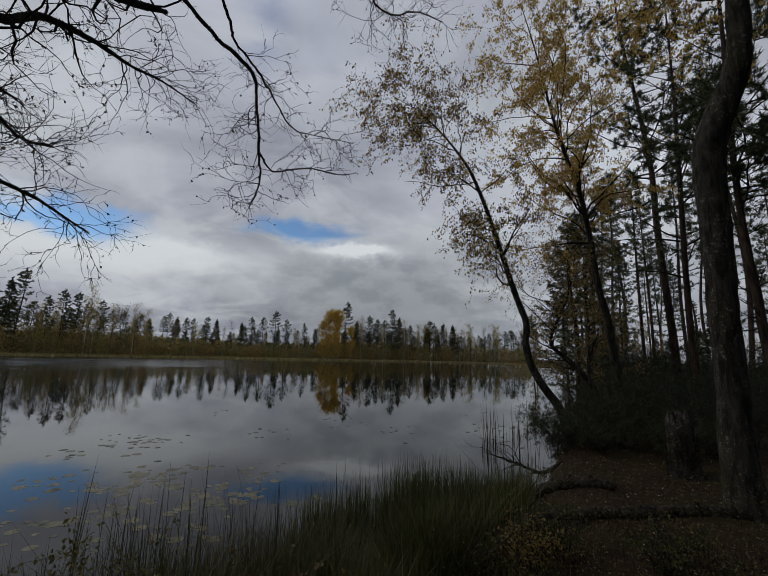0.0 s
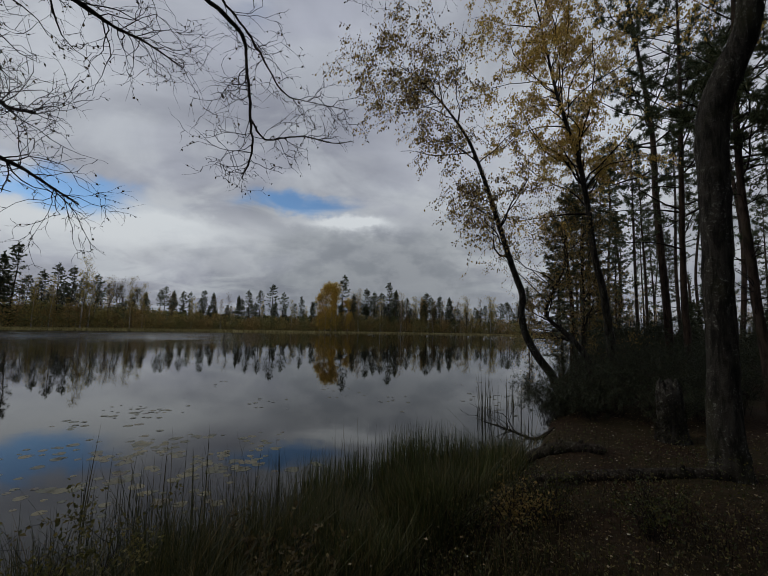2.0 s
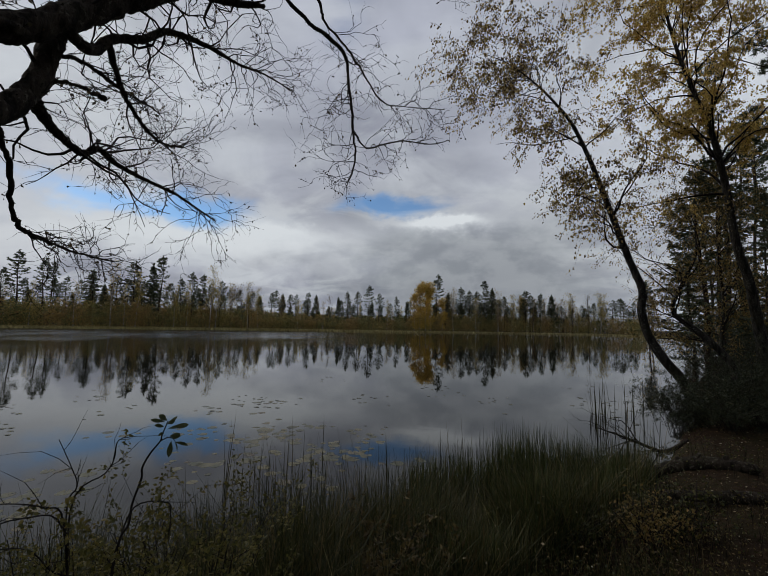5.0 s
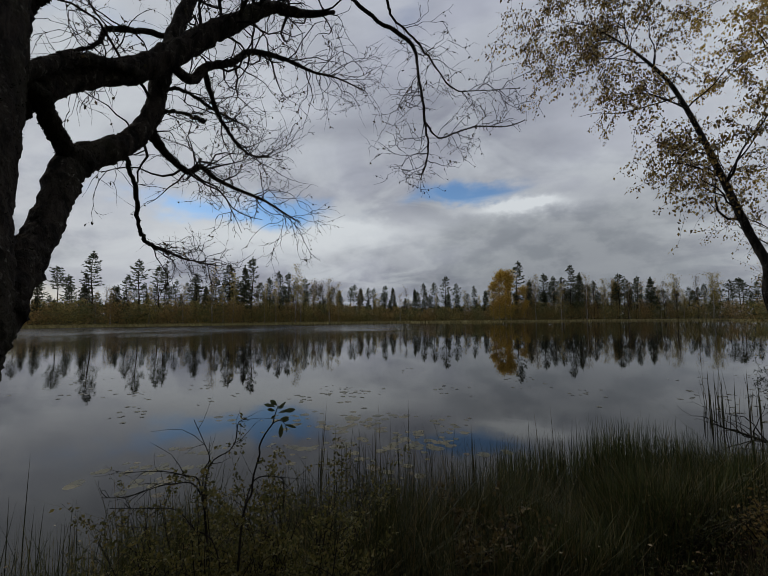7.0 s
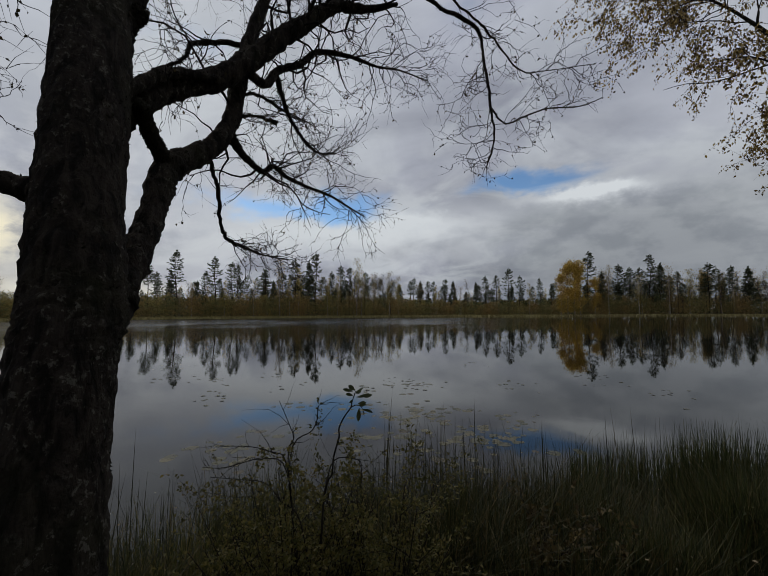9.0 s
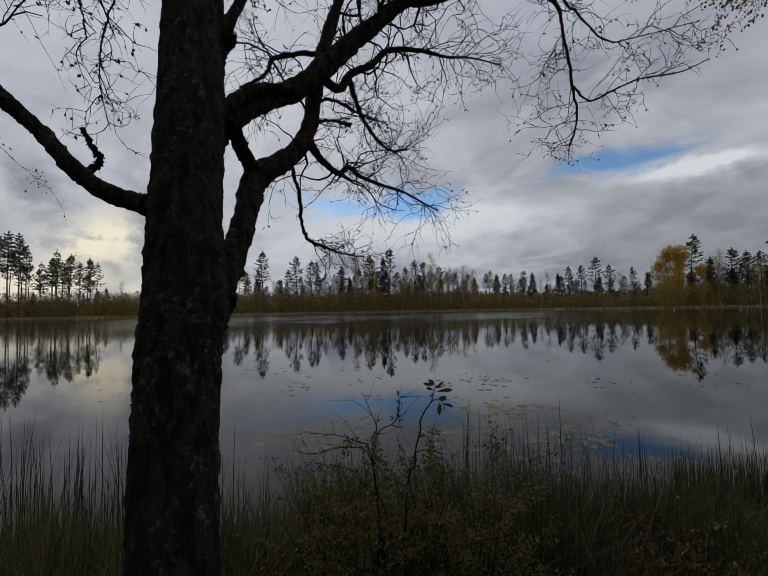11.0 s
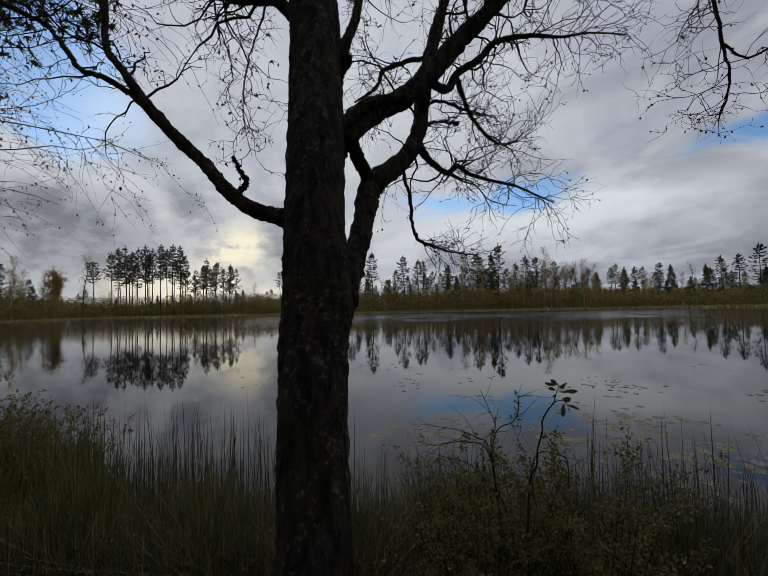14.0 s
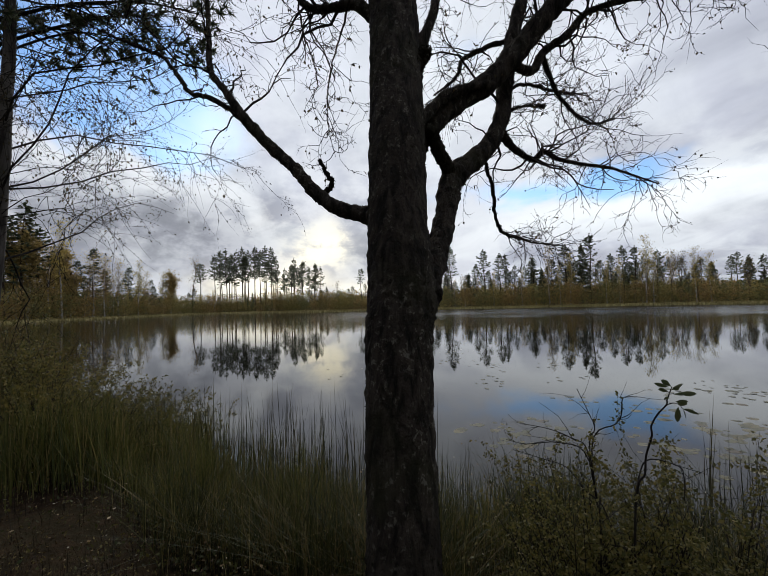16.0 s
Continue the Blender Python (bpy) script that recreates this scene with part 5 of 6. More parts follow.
def near_grass():
    rng = np.random.default_rng(71)
    a = blades(rng, scatter(rng, 15000, -14, 108, -1.0, 0.5, 0.1, 360), 0.42, 0.006, 0.6, 0.55, 0.45)
    b = blades(rng, scatter(rng, 8000, -19, 14, -0.8, 0.4, 0.11, 110), 0.38, 0.006, 0.5, 0.5, 0.5)
    c = blades(rng, scatter(rng, 3600, 88, 110, -0.3, 0.9, 0.14, 80), 0.46, 0.006, 0.2, 0.5, 0.45)
    e = blades(rng, scatter(rng, 1600, -20, -10, -3.0, -1.2, 0.15, 40), 0.16, 0.005, 0.6, 0.55)
    g = blades(rng, scatter(rng, 6500, 50, 104, -0.3, 0.7, 0.1, 190), 0.42, 0.006, 0.22, 0.55, 0.45)
    fresh = blades(rng, scatter(rng, 13000, -18, 12, -0.7, 0.6, 0.13, 110), 0.4, 0.006, 0.3, 0.45, 0.4)
    spots_left = [heading(98 + 22 * rng.random()) * (4.3 + 2.6 * rng.random()) for _ in range(90)]
    lush = np.array([(c.x + 0.15 * p, c.y + 0.15 * q) for c in spots_left for p, q in rng.normal(size=(62, 2))])
    lush = blades(rng, np.column_stack([lush, np.maximum(land(lush[:, 0], lush[:, 1]), -0.1)]), 0.48, 0.008, 0.28, 0.5, 0.4)
    tall = []
    for x, y, h in ((0.52, 5.10, 0.78), (0.36, 4.88, 0.75), (0.92, 5.05, 0.75), (1.01, 5.00, 0.70), (1.28, 5.10, 0.62), (1.57, 5.11, 0.55), (1.77, 5.14, 0.50), (0.14, 4.86, 0.65), (-0.26, 4.59, 0.60), (0.66, 4.84, 0.60), (-0.59, 4.37, 0.60)):
        q = np.column_stack([x + 0.13 * rng.normal(size=430), y + 0.13 * rng.normal(size=430), np.full(430, -0.08)])
        tall.append(blades(rng, q, h * 0.8, 0.007, 0.16, 0.45))
    fresh = join(fresh, *tall)
    stuff("fresh_sedge", mesh_of("fresh_sedge", *fresh, GRASS_FRESH), "fresh green sedge tussocks at the water's edge", "grass")
    k = blades(rng, scatter(rng, 7600, 2, 60, -0.5, 0.6, 0.07, 100), 0.52, 0.006, 0.45, 0.5, 0.45)
    stuff("sedge_grass", mesh_of("sedge_grass", *join(a, b, e, k), GRASS_GREEN), "thick dull green sedge tussocks at the water's edge", "grass")
    stuff("olive_sedge", mesh_of("olive_sedge", *join(c, g, lush), GRASS_OLIVE_LIT), "olive and yellowing sedge along the bank", "grass")
    d = blades(rng, scatter(rng, 1800, -16, 110, -0.8, 0.9, 0.12, 200), 0.42, 0.004, 0.35)
    stuff("dry_grass", mesh_of("dry_grass", *join(d), GRASS_DRY), "withered straw-coloured grass among the sedge", "grass")
    r = blades(rng, scatter(rng, 240, -10, 34, 0.2, 2.2, 0.12, 36), 0.6, 0.0075, 0.12, 0.55)
    r2 = blades(rng, scatter(rng, 620, 70, 104, 0.2, 2.4, 0.14, 55), 0.72, 0.008, 0.12, 0.6)
    R = [heading(az) * d for az, d in zip(-20.5 + 7.0 * rng.random(48) ** 0.7, 8.2 + 2.6 * rng.random(48))]
    r3 = blades(rng, np.array([(v.x, v.y, -0.12) for v in R]), 0.8, 0.017, 0.1, 0.5)
    r4 = blades(rng, scatter(rng, 170, 30, 70, 0.1, 1.2, 0.12, 26), 0.55, 0.007, 0.12)
    r5 = blades(rng, scatter(rng, 44, 2, 36, 0.2, 2.0, 0.04, 14), 0.9, 0.011, 0.08, 0.35)
    stuff("rushes", mesh_of("rushes", *join(r, r2, r3, r4, r5), REED), "upright dark rush stems standing in shallow water", "rushes")
    # low bilberry and heather on the bank, brown bracken spots
    P = []
    for _ in range(22000):
        az = -52 + 175 * rng.random() ** 1.25
        near = float(shore(az)[0])
        rr = 2.0 + (min(near, 6.5) - 2.0) * rng.random()
        v = heading(az) * rr
        keep = math.sin(v.x * 3.1 + 1) * math.sin(v.y * 2.7) + 0.5 * math.sin(v.x * 7 + v.y * 5)
        if keep > -0.25:
            P.append((v.x, v.y, float(land(v.x, v.y)) + 0.02 + 0.24 * rng.random() ** 1.3))
    v, f = leaves(rng, np.array(P), 0.022, -0.4, 0.6)
    stuff("bilberry", mesh_of("bilberry", v, f, LEAF_GREEN), "low dark bilberry shrubs covering the bank", "shrubs")
    Q = np.array(P)[rng.integers(0, len(P), 3000)] * np.array([1, 1, 0])
    Q[:, 2] = land(Q[:, 0], Q[:, 1])
    v, f = blades(rng, Q, 0.22, 0.003, 0.4)
    stuff("bilberry_stems", mesh_of("bilberry_stems", v, f, TWIG), "thin brown stems of low shrubs", "shrubs")
    # knee-low heather, brown and olive, on the bank
    H, stalks = [], []
    for _ in range(360):
        az = -50 + 172 * rng.random()
        near = min(float(shore(az)[0]), 4.4)
        c = heading(az) * (1.75 + (near - 1.9) * rng.random())
        tall = 0.1 + 0.16 * rng.random()
        for _ in range(130):
            px, py = c.x + 0.11 * rng.normal(), c.y + 0.11 * rng.normal()
            H.append((px, py, float(land(px, py)) + tall * rng.random() ** 0.7))
        for _ in range(12):
            px, py = c.x + 0.1 * rng.normal(), c.y + 0.1 * rng.normal()
            stalks.append((px, py, float(land(px, py))))
    v, f = leaves(rng, np.array(H), 0.017, -0.6, 0.5)
    stuff("heather", mesh_of("heather", v, f, HEATH), "low brown and olive heather on the bank", "shrubs")
    v, f = blades(rng, np.array(stalks), 0.2, 0.003, 0.4)
    stuff("heather_stems", mesh_of("heather_stems", v, f, TWIG), "thin dark heather stems", "shrubs")
    # fallen leaves
    L = []
    for _ in range(5200):
        az = -95 + 130 * rng.beta(3, 2.4)
        rr = 2.0 + 7.0 * rng.random() ** 0.8
        if rr < float(shore(az)[0]) - 0.1:
            v = heading(az) * rr
            L.append((v.x, v.y, float(land(v.x, v.y)) + 0.012))
    for _ in range(1500):
        az = 10 + 115 * rng.random()
        v = heading(az) * (1.6 + (float(shore(az)[0]) - 1.7) * rng.random())
        L.append((v.x, v.y, float(land(v.x, v.y)) + 0.012 + 0.2 * rng.random() ** 3))
    for _ in range(2600):
        v = heading(360 * rng.random()) * (0.5 + 7.5 * rng.random() ** 0.8)
        if land(v.x, v.y) > 0.25:
            L.append((v.x, v.y, float(land(v.x, v.y)) + 0.012))
    for _ in range(420):
        az = -16 + 118 * rng.random()
        v = heading(az) * (2.3 + 2.2 * rng.random())
        L.append((v.x, v.y, max(float(land(v.x, v.y)), 0.0) + 0.08 + 0.3 * rng.random()))
    S = []
    for _ in range(1300):
        az = -18 + 122 * rng.random()
        v = heading(az) * (2.0 + 1.7 * rng.random())
        S.append((v.x, v.y, max(float(land(v.x, v.y)), 0.0) + 0.06 + 0.34 * rng.random()))
    small = leaves(rng, np.array(S), 0.011, 0.0, 0.75)
    v, f = leaves(rng, np.array(L), 0.023, 0.0, 0.8, 0.5)
    v = v.reshape(-1, 4, 3)
    v[:, :, 2] = v[:, :1, 2] + (v[:, :, 2] - v[:, :1, 2]) * 0.3
    stuff("fallen_leaves", mesh_of("fallen_leaves", *join((v.reshape(-1, 3), f), small), LITTER), "scattered pale fallen birch leaves on the ground", "leaves")


near_grass()


# ---- bushes ----
def bush(name, x, y, h, spread, stems, count, size, leaf, seed, label, slim=0.6):
    rng = np.random.default_rng(seed)
    b = root_at(name, x, y)
    z = float(land(x, y))
    lines = []
    for _ in range(stems):
        a = rng.random() * 6.28
        q = spread * (0.3 + 0.7 * rng.random())
        hh = h * (0.6 + 0.4 * rng.random())
        bx, by = x + 0.12 * spread * rng.normal(), y + 0.12 * spread * rng.normal()
        lines.append(spline([(bx, by, z - 0.05, 0.004), (bx + 0.35 * q * math.cos(a), by + 0.35 * q * math.sin(a), z + hh * 0.45, 0.003), (bx + q * math.cos(a + 0.2), by + q * math.sin(a + 0.2), z + hh, 0.0014)], 5))
    fine = []
    for s in lines:
        fine += sprout(rng, s, 7, (0.1 * h, 0.38 * h), 48, 0.0, 0.25, 0.7, 5, 0.25)
    made = [lines_part("stems", lines + fine, TWIG, b, 4, kind="stuff")]
    P, _ = spots(rng, fine + lines, count, 0.01, 0.45)
    v, f = leaves(rng, P, size, 0.1, slim)
    made.append(tagged(part("foliage", mesh_of("foliage", v, f, leaf), b), kind="stuff"))
    hung(b, *made)
    return tagged(b, label, "bush")


bush("willow_bush", -1.25, 0.95, 0.94, 0.32, 44, 13000, 0.015, LEAF_WILLOW, 81, "low tangled willow bush with small dull leaves", 0.6)
bush("willow_bush", -0.98, 1.14, 0.92, 0.32, 34, 10000, 0.015, LEAF_WILLOW, 82, "low tangled willow bush with small yellowing leaves", 0.55)
bush("willow_bush", -1.46, 1.0, 0.82, 0.4, 30, 6000, 0.015, LEAF_WILLOW, 83, "low tangled willow bush with small dull leaves", 0.55)
bush("bramble_bush", -0.64, 2.35, 0.55, 0.3, 18, 1100, 0.034, LEAF_BROWN, 84, "low bramble with brown withered leaves in the sedge", 0.55)
bush("bramble_bush", -0.3, 2.5, 0.45, 0.25, 14, 700, 0.03, LEAF_BROWN, 85, "low bramble with brown withered leaves in the sedge", 0.55)
for k, (az, r, bh) in enumerate(((101, 6.3, 0.8), (103, 6.9, 0.95), (105, 6.2, 0.95), (107, 7.2, 1.05), (109, 6.4, 1.0), (111, 7.4, 1.1), (113, 6.2, 1.0), (115, 7.4, 1.15), (117, 6.5, 1.05), (119, 7.6, 1.1), (121, 6.0, 1.0), (110, 5.4, 0.75), (114, 5.2, 0.75), (105.5, 5.3, 0.65))):
    v = heading(az) * r
    bush("bog_myrtle_bush", v.x, v.y, bh * 1.22, 0.6, 30, 3800, 0.034, LEAF_WILLOW if k % 3 else LEAF_OLIVE, 190 + k, "dense olive bog bush beside the reeds", 0.45)
# evergreen bushes whose needle colour is darkened for the trees' shade
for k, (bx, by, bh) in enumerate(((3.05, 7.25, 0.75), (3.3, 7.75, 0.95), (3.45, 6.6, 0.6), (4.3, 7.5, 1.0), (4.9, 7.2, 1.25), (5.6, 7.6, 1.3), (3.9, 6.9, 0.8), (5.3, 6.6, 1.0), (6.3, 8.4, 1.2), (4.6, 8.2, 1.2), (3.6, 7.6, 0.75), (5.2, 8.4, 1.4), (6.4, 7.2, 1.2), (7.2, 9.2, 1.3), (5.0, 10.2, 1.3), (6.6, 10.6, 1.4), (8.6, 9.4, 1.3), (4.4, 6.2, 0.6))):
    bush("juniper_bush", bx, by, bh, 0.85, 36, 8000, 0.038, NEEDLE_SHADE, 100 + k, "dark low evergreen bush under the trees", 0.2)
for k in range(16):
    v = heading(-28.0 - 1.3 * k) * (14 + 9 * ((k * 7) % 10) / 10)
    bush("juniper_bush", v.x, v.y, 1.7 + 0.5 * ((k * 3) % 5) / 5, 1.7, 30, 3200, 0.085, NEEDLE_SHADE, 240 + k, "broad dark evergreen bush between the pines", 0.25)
for k, (bx, by) in enumerate(((0.55, 3.1), (1.0, 3.0), (1.35, 3.3), (-0.4, 2.75), (1.9, 2.9))):
    bush("bilberry_bush", bx, by, 0.4, 0.32, 22, 900, 0.022, LEAF_DULL if k == 1 else LEAF_GREEN, 110 + k, "small bilberry bush with sparse leaves on the bank", 0.6)


def sprig():
    """The shoot with its last oval leaves, and the bare shoots beside it."""
    rng = np.random.default_rng(120)
    b = root_at("willow_shoot", -1.12, 0.92)
    z = float(land(-1.12, 0.92))
    stem = spline([(-1.12, 0.92, z, 0.0046), (-1.1, 0.93, 1.05, 0.004), (-1.09, 0.943, 1.232, 0.0036), (-1.073, 0.955, 1.28, 0.0034), (-1.069, 0.959, 1.339, 0.0032), (-1.054, 0.97, 1.407, 0.0032), (-1.054, 0.97, 1.439, 0.003),
                   (-1.04, 0.981, 1.478, 0.0027), (-1.02, 0.996, 1.513, 0.0024), (-1.017, 0.998, 1.531, 0.002), (-1.006, 1.006, 1.572, 0.0014)], 5)
    fork = spline([(-1.019, 0.997, 1.513, 0.0019), (-1.006, 1.006, 1.521, 0.0016), (-0.994, 1.014, 1.519, 0.0013), (-0.986, 1.02, 1.508, 0.001)], 4)
    bare = [[(-1.22, 0.95, 0.8), (-1.24, 0.901, 1.294), (-1.227, 0.914, 1.385), (-1.238, 0.903, 1.439), (-1.264, 0.877, 1.527)],
            [(-1.22, 0.95, 0.8), (-1.24, 0.91, 1.31), (-1.177, 0.959, 1.413), (-1.163, 0.972, 1.451), (-1.159, 0.975, 1.502), (-1.145, 0.987, 1.515)],
            [(-1.22, 0.93, 0.9), (-1.243, 0.898, 1.286), (-1.277, 0.863, 1.34), (-1.328, 0.808, 1.368), (-1.388, 0.735, 1.381)],
            [(-1.22, 0.93, 0.9), (-1.243, 0.898, 1.269), (-1.309, 0.83, 1.322), (-1.385, 0.739, 1.305), (-1.429, 0.68, 1.316)],
            [(-1.17, 0.97, 0.8), (-1.208, 0.932, 1.089), (-1.257, 0.885, 1.162), (-1.296, 0.844, 1.234), (-1.351, 0.781, 1.256), (-1.415, 0.699, 1.279)],
            [(-1.1, 0.94, 1.2), (-1.113, 1.013, 1.3), (-1.042, 1.067, 1.3), (-1.031, 1.074, 1.263), (-1.032, 1.073, 1.191)]]
    bare = [spline([(*p, 0.0028 - 0.0017 * i / (len(q) - 1)) for i, p in enumerate(q)], 5) for q in bare]
    more = []
    for s in bare:
        more += sprout(rng, s, 7, (0.04, 0.2), 42, 0.0, 0.4, 0.7, 5, 0.25)
    made = [lines_part("stem", [stem], TWIG, b, 7), lines_part("fork", [fork], TWIG, b, 5)]
    made += [lines_part("bare_shoot", [q], TWIG, b, 6) for q in bare]
    made.append(lines_part("side_twigs", more, TWIG, b, 4, kind="stuff"))
    right, away = np.array([0.81, 0.586, 0.0]), np.array([-0.586, 0.81, 0.0])
    foot = np.array([-1.0, 1.0, 0.0])
    # base and tip of each leaf: along the shoot's plane, height
    for k, (a, za, c, zc) in enumerate(((-0.01, 1.572, -0.047, 1.58), (-0.004, 1.575, -0.027, 1.59), (-0.001, 1.57, 0.028, 1.587), (-0.011, 1.557, -0.036, 1.561), (-0.002, 1.565, 0.018, 1.572), (0.012, 1.556, 0.059, 1.56), (0.0, 1.551, 0.032, 1.551),
                                        (-0.009, 1.537, -0.024, 1.535), (0.005, 1.527, 0.037, 1.534), (0.01, 1.521, 0.034, 1.522), (0.021, 1.508, 0.062, 1.502), (0.012, 1.512, 0.008, 1.466), (0.023, 1.508, 0.032, 1.477))):
        deep = 0.018 * math.sin(k * 2.3)
        o = foot + right * a + np.array([0, 0, za])
        d = foot + right * c + away * deep + np.array([0, 0, zc]) - o
        L = float(np.linalg.norm(d)) * 1.02
        d = unit(d)
        s = unit(np.cross(d, away + 0.5 * rng.normal(size=3)))
        nn = np.cross(s, d)
        W = 0.006 + 0.002 * (k % 2)
        rows = []
        for u, w in ((0.0, 0.06), (0.2, 0.5), (0.45, 0.95), (0.68, 1.0), (0.88, 0.6), (1.0, 0.06)):
            m = o + d * L * u - nn * 0.1 * L * u * u
            rows += [m - s * W * w + nn * W * 0.25 * w, m, m + s * W * w + nn * W * 0.25 * w]
        F = [(3 * i + j, 3 * i + j + 1, 3 * i + j + 4, 3 * i + j + 3) for i in range(5) for j in range(2)]
        made.append(part("leaf", mesh_of("leaf", rows, [np.array(F)], LEAF_SPRIG), b))
    hung(b, *made)
    tagged(b, "upright willow shoot with a few last oval leaves", "bush")


sprig()


# ---- dead wood on the ground ----
FALLEN = [(2.75, 6.35, 0.3, 0.03), (2.5, 6.45, 0.2, 0.026), (2.3, 6.55, 0.22, 0.022), (2.05, 6.65, 0.3, 0.016), (1.7, 6.8, 0.38, 0.006)]
def dead_wood(name, rows, bark, label, sides=14, shoots=0, seed=0, cap=True):
    rng = np.random.default_rng(130 + seed)
    rows = [(x, y, max(z, float(land(x, y)) + 0.75 * r), r) for x, y, z, r in rows]
    L = spline(rows, 6)
    b = root_at(name, rows[0][0], rows[0][1])
    made = [lines_part("log" if not shoots else "bough", [L], bark, b, sides, rng, 0.05)]
    if shoots:
        s = sprout(rng, L, shoots, (0.2, 0.7), 50, 0.0, 0.2, 0.5, 6, 0.25)
        for q in list(s):
            s += sprout(rng, q, 2, (0.1, 0.3), 45, 0.0, 0.2, 0.6, 4, 0.25)
        made.append(lines_part("twigs", s, TWIG, b, 4, kind="stuff"))
    else:
        for u in (0.3, 0.55, 0.8):
            c = L[int(u * (len(L) - 1))]
            made.append(lines_part("knot", [np.array([(*c[:3], c[3] * 0.5), (c[0] + 0.01, c[1] - 0.01, c[2] + c[3] * 1.1, c[3] * 0.34), (c[0] + 0.015, c[1] - 0.02, c[2] + c[3] * 1.45, c[3] * 0.22)])], bark, b, 7))
    hung(b, *made)
    return tagged(b, label, "dead wood")


dead_wood("fallen_log", [(1.5, 4.02, 0.46, 0.04), (2.1, 4.0, 0.475, 0.05), (2.75, 4.0, 0.48, 0.055), (3.36, 3.98, 0.485, 0.058)], BARK_OLD, "thin fallen log lying on the bank", 14, 0, 1)
dead_wood("fallen_log", [(1.85, 5.1, 0.3, 0.08), (2.2, 4.95, 0.38, 0.075), (2.6, 4.75, 0.42, 0.06)], BARK_OLD, "short rotten log beside the reeds", 14, 0, 2)
dead_wood("fallen_branch", FALLEN, TWIG, "dead fallen branch reaching into the water", 8, 24, 3)


def stump():
    rng = np.random.default_rng(140)
    x, y = 3.95, 5.45
    b = root_at("tree_stump", x, y)
    z = float(land(x, y))
    L = spline([(x, y, z - 0.15, 0.26), (x, y, z + 0.06, 0.2), (x - 0.01, y, z + 0.2, 0.165), (x - 0.02, y, z + 0.45, 0.155), (x - 0.03, y, z + 0.66, 0.15), (x - 0.03, y, z + 0.72, 0.12)], 5)
    made = [lines_part("stump", [L], BARK_BIRCH_OLD, b, 28, rng, 0.05)]
    # splinters left standing where the trunk snapped
    for k in range(9):
        a = k * 0.7
        px, py = x - 0.03 + 0.11 * math.cos(a), y + 0.11 * math.sin(a)
        h = 0.05 + 0.12 * rng.random()
        made.append(lines_part("splinter", [np.array([(px, py, z + 0.6, 0.05), (px, py, z + 0.7 + h * 0.5, 0.035), (px + 0.01, py, z + 0.7 + h, 0.006)])], BARK_BIRCH_OLD, b, 5))
    q = rng.random((900, 2))
    P = np.column_stack([x - 0.02 + 0.17 * np.cos(6.28 * q[:, 0]), y + 0.17 * np.sin(6.28 * q[:, 0]), z + 0.02 + 0.5 * q[:, 1] ** 1.6])
    v, f = tufts(rng, P, unit(P - np.array([x, y, z])), 0.025, 4, 0.006, 0.9)
    made.append(tagged(part("moss", mesh_of("moss", v, f, MOSS, False), b, "dark moss round the foot"), kind="stuff"))
    hung(b, *made)
    tagged(b, "broken birch stump grown with moss", "stump")


stump()


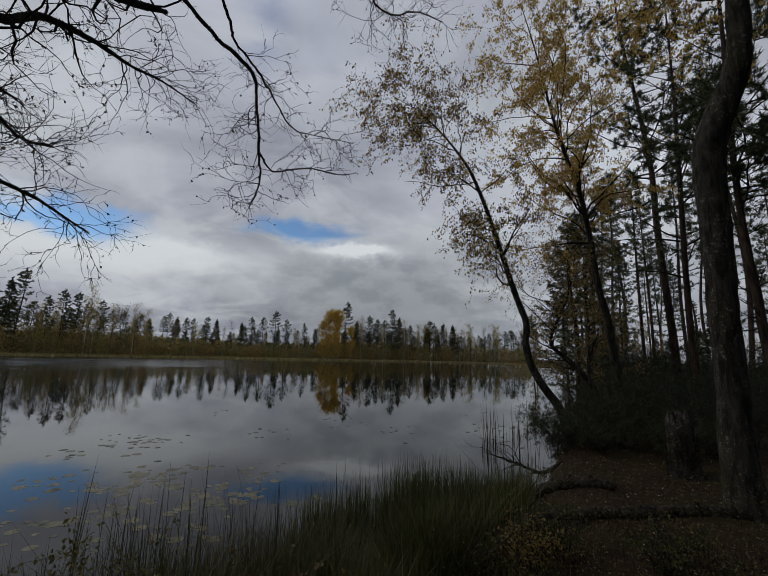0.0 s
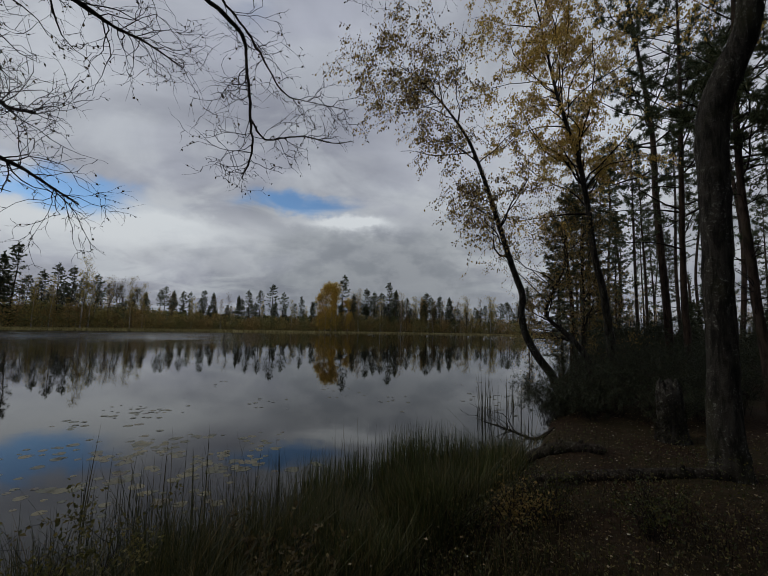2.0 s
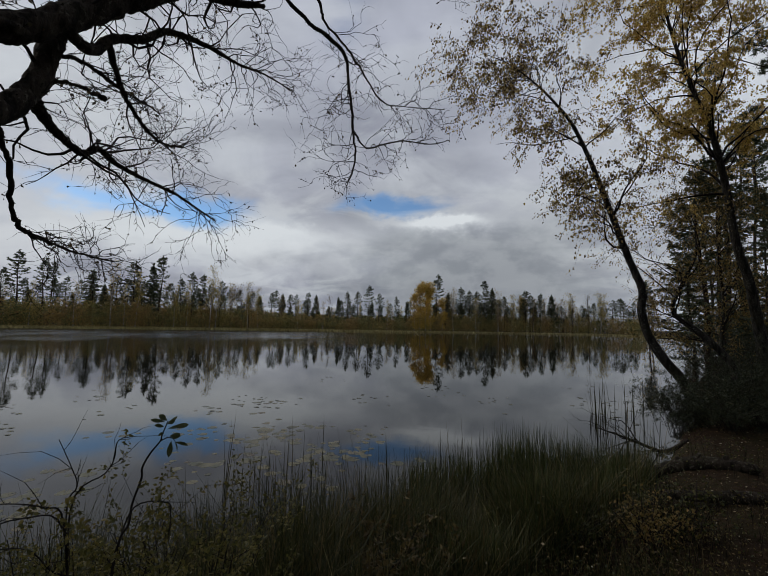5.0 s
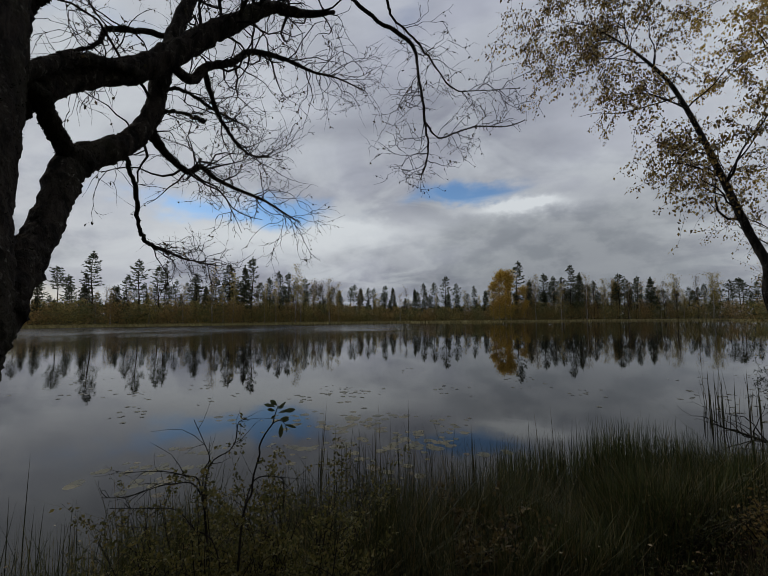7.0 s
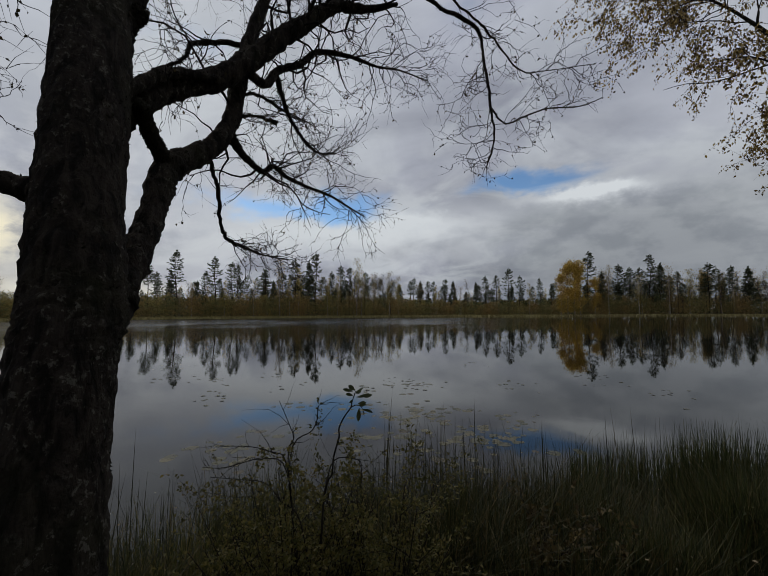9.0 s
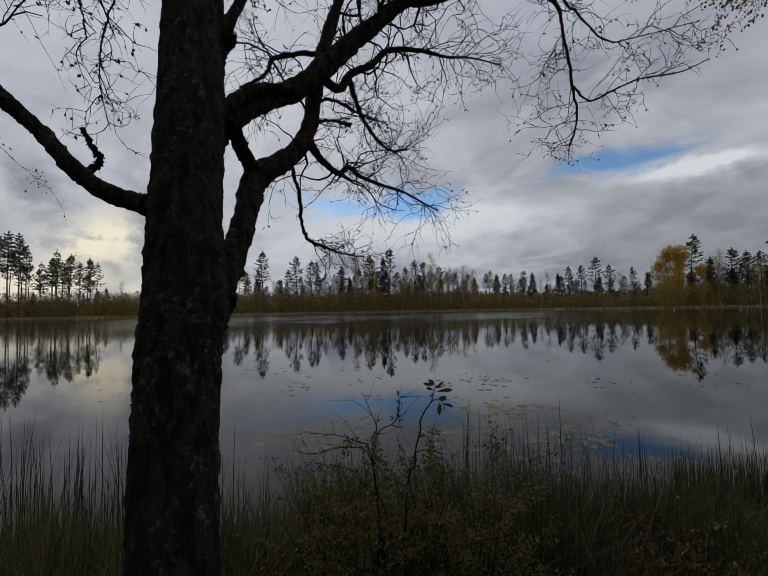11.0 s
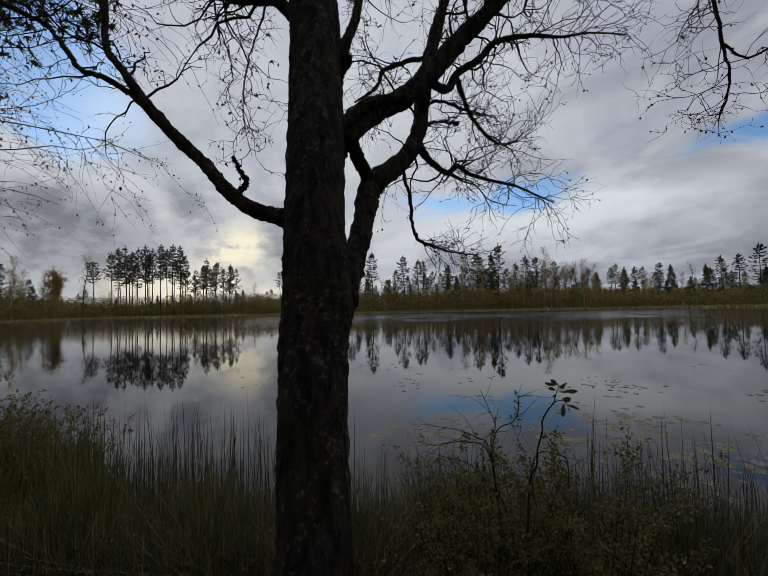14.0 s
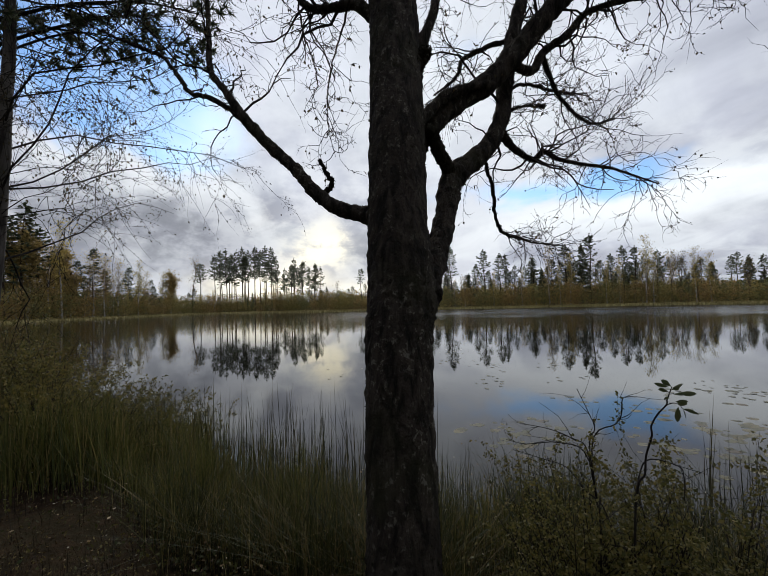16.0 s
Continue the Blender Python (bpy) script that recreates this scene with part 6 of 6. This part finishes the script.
# ---- water lilies ----
def lily_pads():
    rng = np.random.default_rng(150)
    builds = []
    for k in range(3):
        n = 18
        a = np.radians(np.linspace(14, 346, n))
        r = 0.1 * (1 + 0.06 * np.sin(3 * a + k) + 0.03 * rng.standard_normal(n))
        V = [(0.0, 0.0, 0.0)] + [(r[i] * math.cos(a[i]), r[i] * math.sin(a[i]) * 0.9, 0.0) for i in range(n)] + [(r[i] * 0.98 * math.cos(a[i]), r[i] * 0.98 * math.sin(a[i]) * 0.9, -0.004) for i in range(n)]
        T = [(0, i + 1, i + 2) for i in range(n - 1)]
        Q = [(i + 1, i + 1 + n, i + 2 + n, i + 2) for i in range(n - 1)]
        builds.append(mesh_of("lily_pad", V, [np.array(T), np.array(Q)], PAD, False))
    spots_at = [(58.5, 6.1), (56.0, 5.3), (35.0, 5.8), (30.3, 6.7), (23.8, 7.1), (21.3, 5.2), (24.7, 6.1), (15.7, 7.1), (13.0, 6.0), (52.6, 6.6), (37.2, 5.3), (27.8, 5.4), (31.6, 8.6), (18.4, 6.1), (35.4, 6.9), (33.0, 6.6), (29.0, 7.2), (24.2, 7.3), (24.8, 6.1), (21.5, 5.6), (34.0, 5.9), (30.4, 10.2), (36.4, 8.9), (40.7, 10.0), (38.5, 5.5), (29.2, 6.0), (28, 7), (34, 6.6), (32, 6.4), (29.5, 5.7), (23.6, 6.1), (22.3, 5.7), (19.4, 5.2), (36.5, 5.3), (41, 6), (46, 6.2), (52.7, 6.2), (57, 5.6), (21.6, 6.8), (48, 7.4), (38, 7.6)]
    lift = 0
    for az, r in spots_at:
        for _ in range(1 + int(rng.integers(2))):
            c = heading(az + 1.6 * rng.normal()) * (r + 0.3 * rng.normal())
            wide = 0.06 + 0.28 * rng.random() ** 1.5
            for _ in range(1 + int(9 * wide / 0.36)):
                s = 0.3 + 0.7 * rng.random() ** 1.3
                lift += 1
                o = new("lily_pad", builds[rng.integers(3)])
                o.matrix_basis = Matrix.Translation((c.x + wide * rng.normal(), c.y + 0.8 * wide * rng.normal(), 0.0004 + 0.0003 * (lift % 6))) @ Matrix.Rotation(rng.random() * 6.28, 4, "Z") @ Matrix.Diagonal((s, s, 1, 1))
                tagged(o, "yellowing lily pad floating on dark water", "lily pad", "lily pads")
    P = []
    for az0, az1, r0, r1, m in ((40, 68, 9, 15, 60), (14, 36, 9, 15, 40), (-4, 14, 9, 18, 26), (-24, -12, 10, 40, 240), (106, 122, 12, 46, 800), (92, 98, 28, 34, 30), (66, 92, 10, 20, 14)):
        cs = [(az0 + (az1 - az0) * rng.random(), r0 + (r1 - r0) * rng.random()) for _ in range(max(5, m // 9))]
        for _ in range(m):
            a, r = cs[rng.integers(len(cs))]
            v = heading(a + 1.6 * rng.normal()) * (r + 0.5 * rng.normal())
            P.append((v.x, v.y, 0.004 + 0.002 * rng.random(), 0.025 + 0.04 * rng.random()))
    V, T, base = [], [], 0
    for x, y, z, s in P:
        a = np.linspace(0.25, 6.03, 10) + rng.random() * 6
        V.append((x, y, z))
        V += [(x + s * math.cos(t), y + s * 0.85 * math.sin(t), z) for t in a]
        T += [(base, base + i + 1, base + i + 2) for i in range(9)]
        base += 11
    stuff("far_lily_pads", mesh_of("far_lily_pads", np.array(V), [np.array(T)], PAD), "drifts of small floating leaves far out on the lake", "lily pads")


lily_pads()
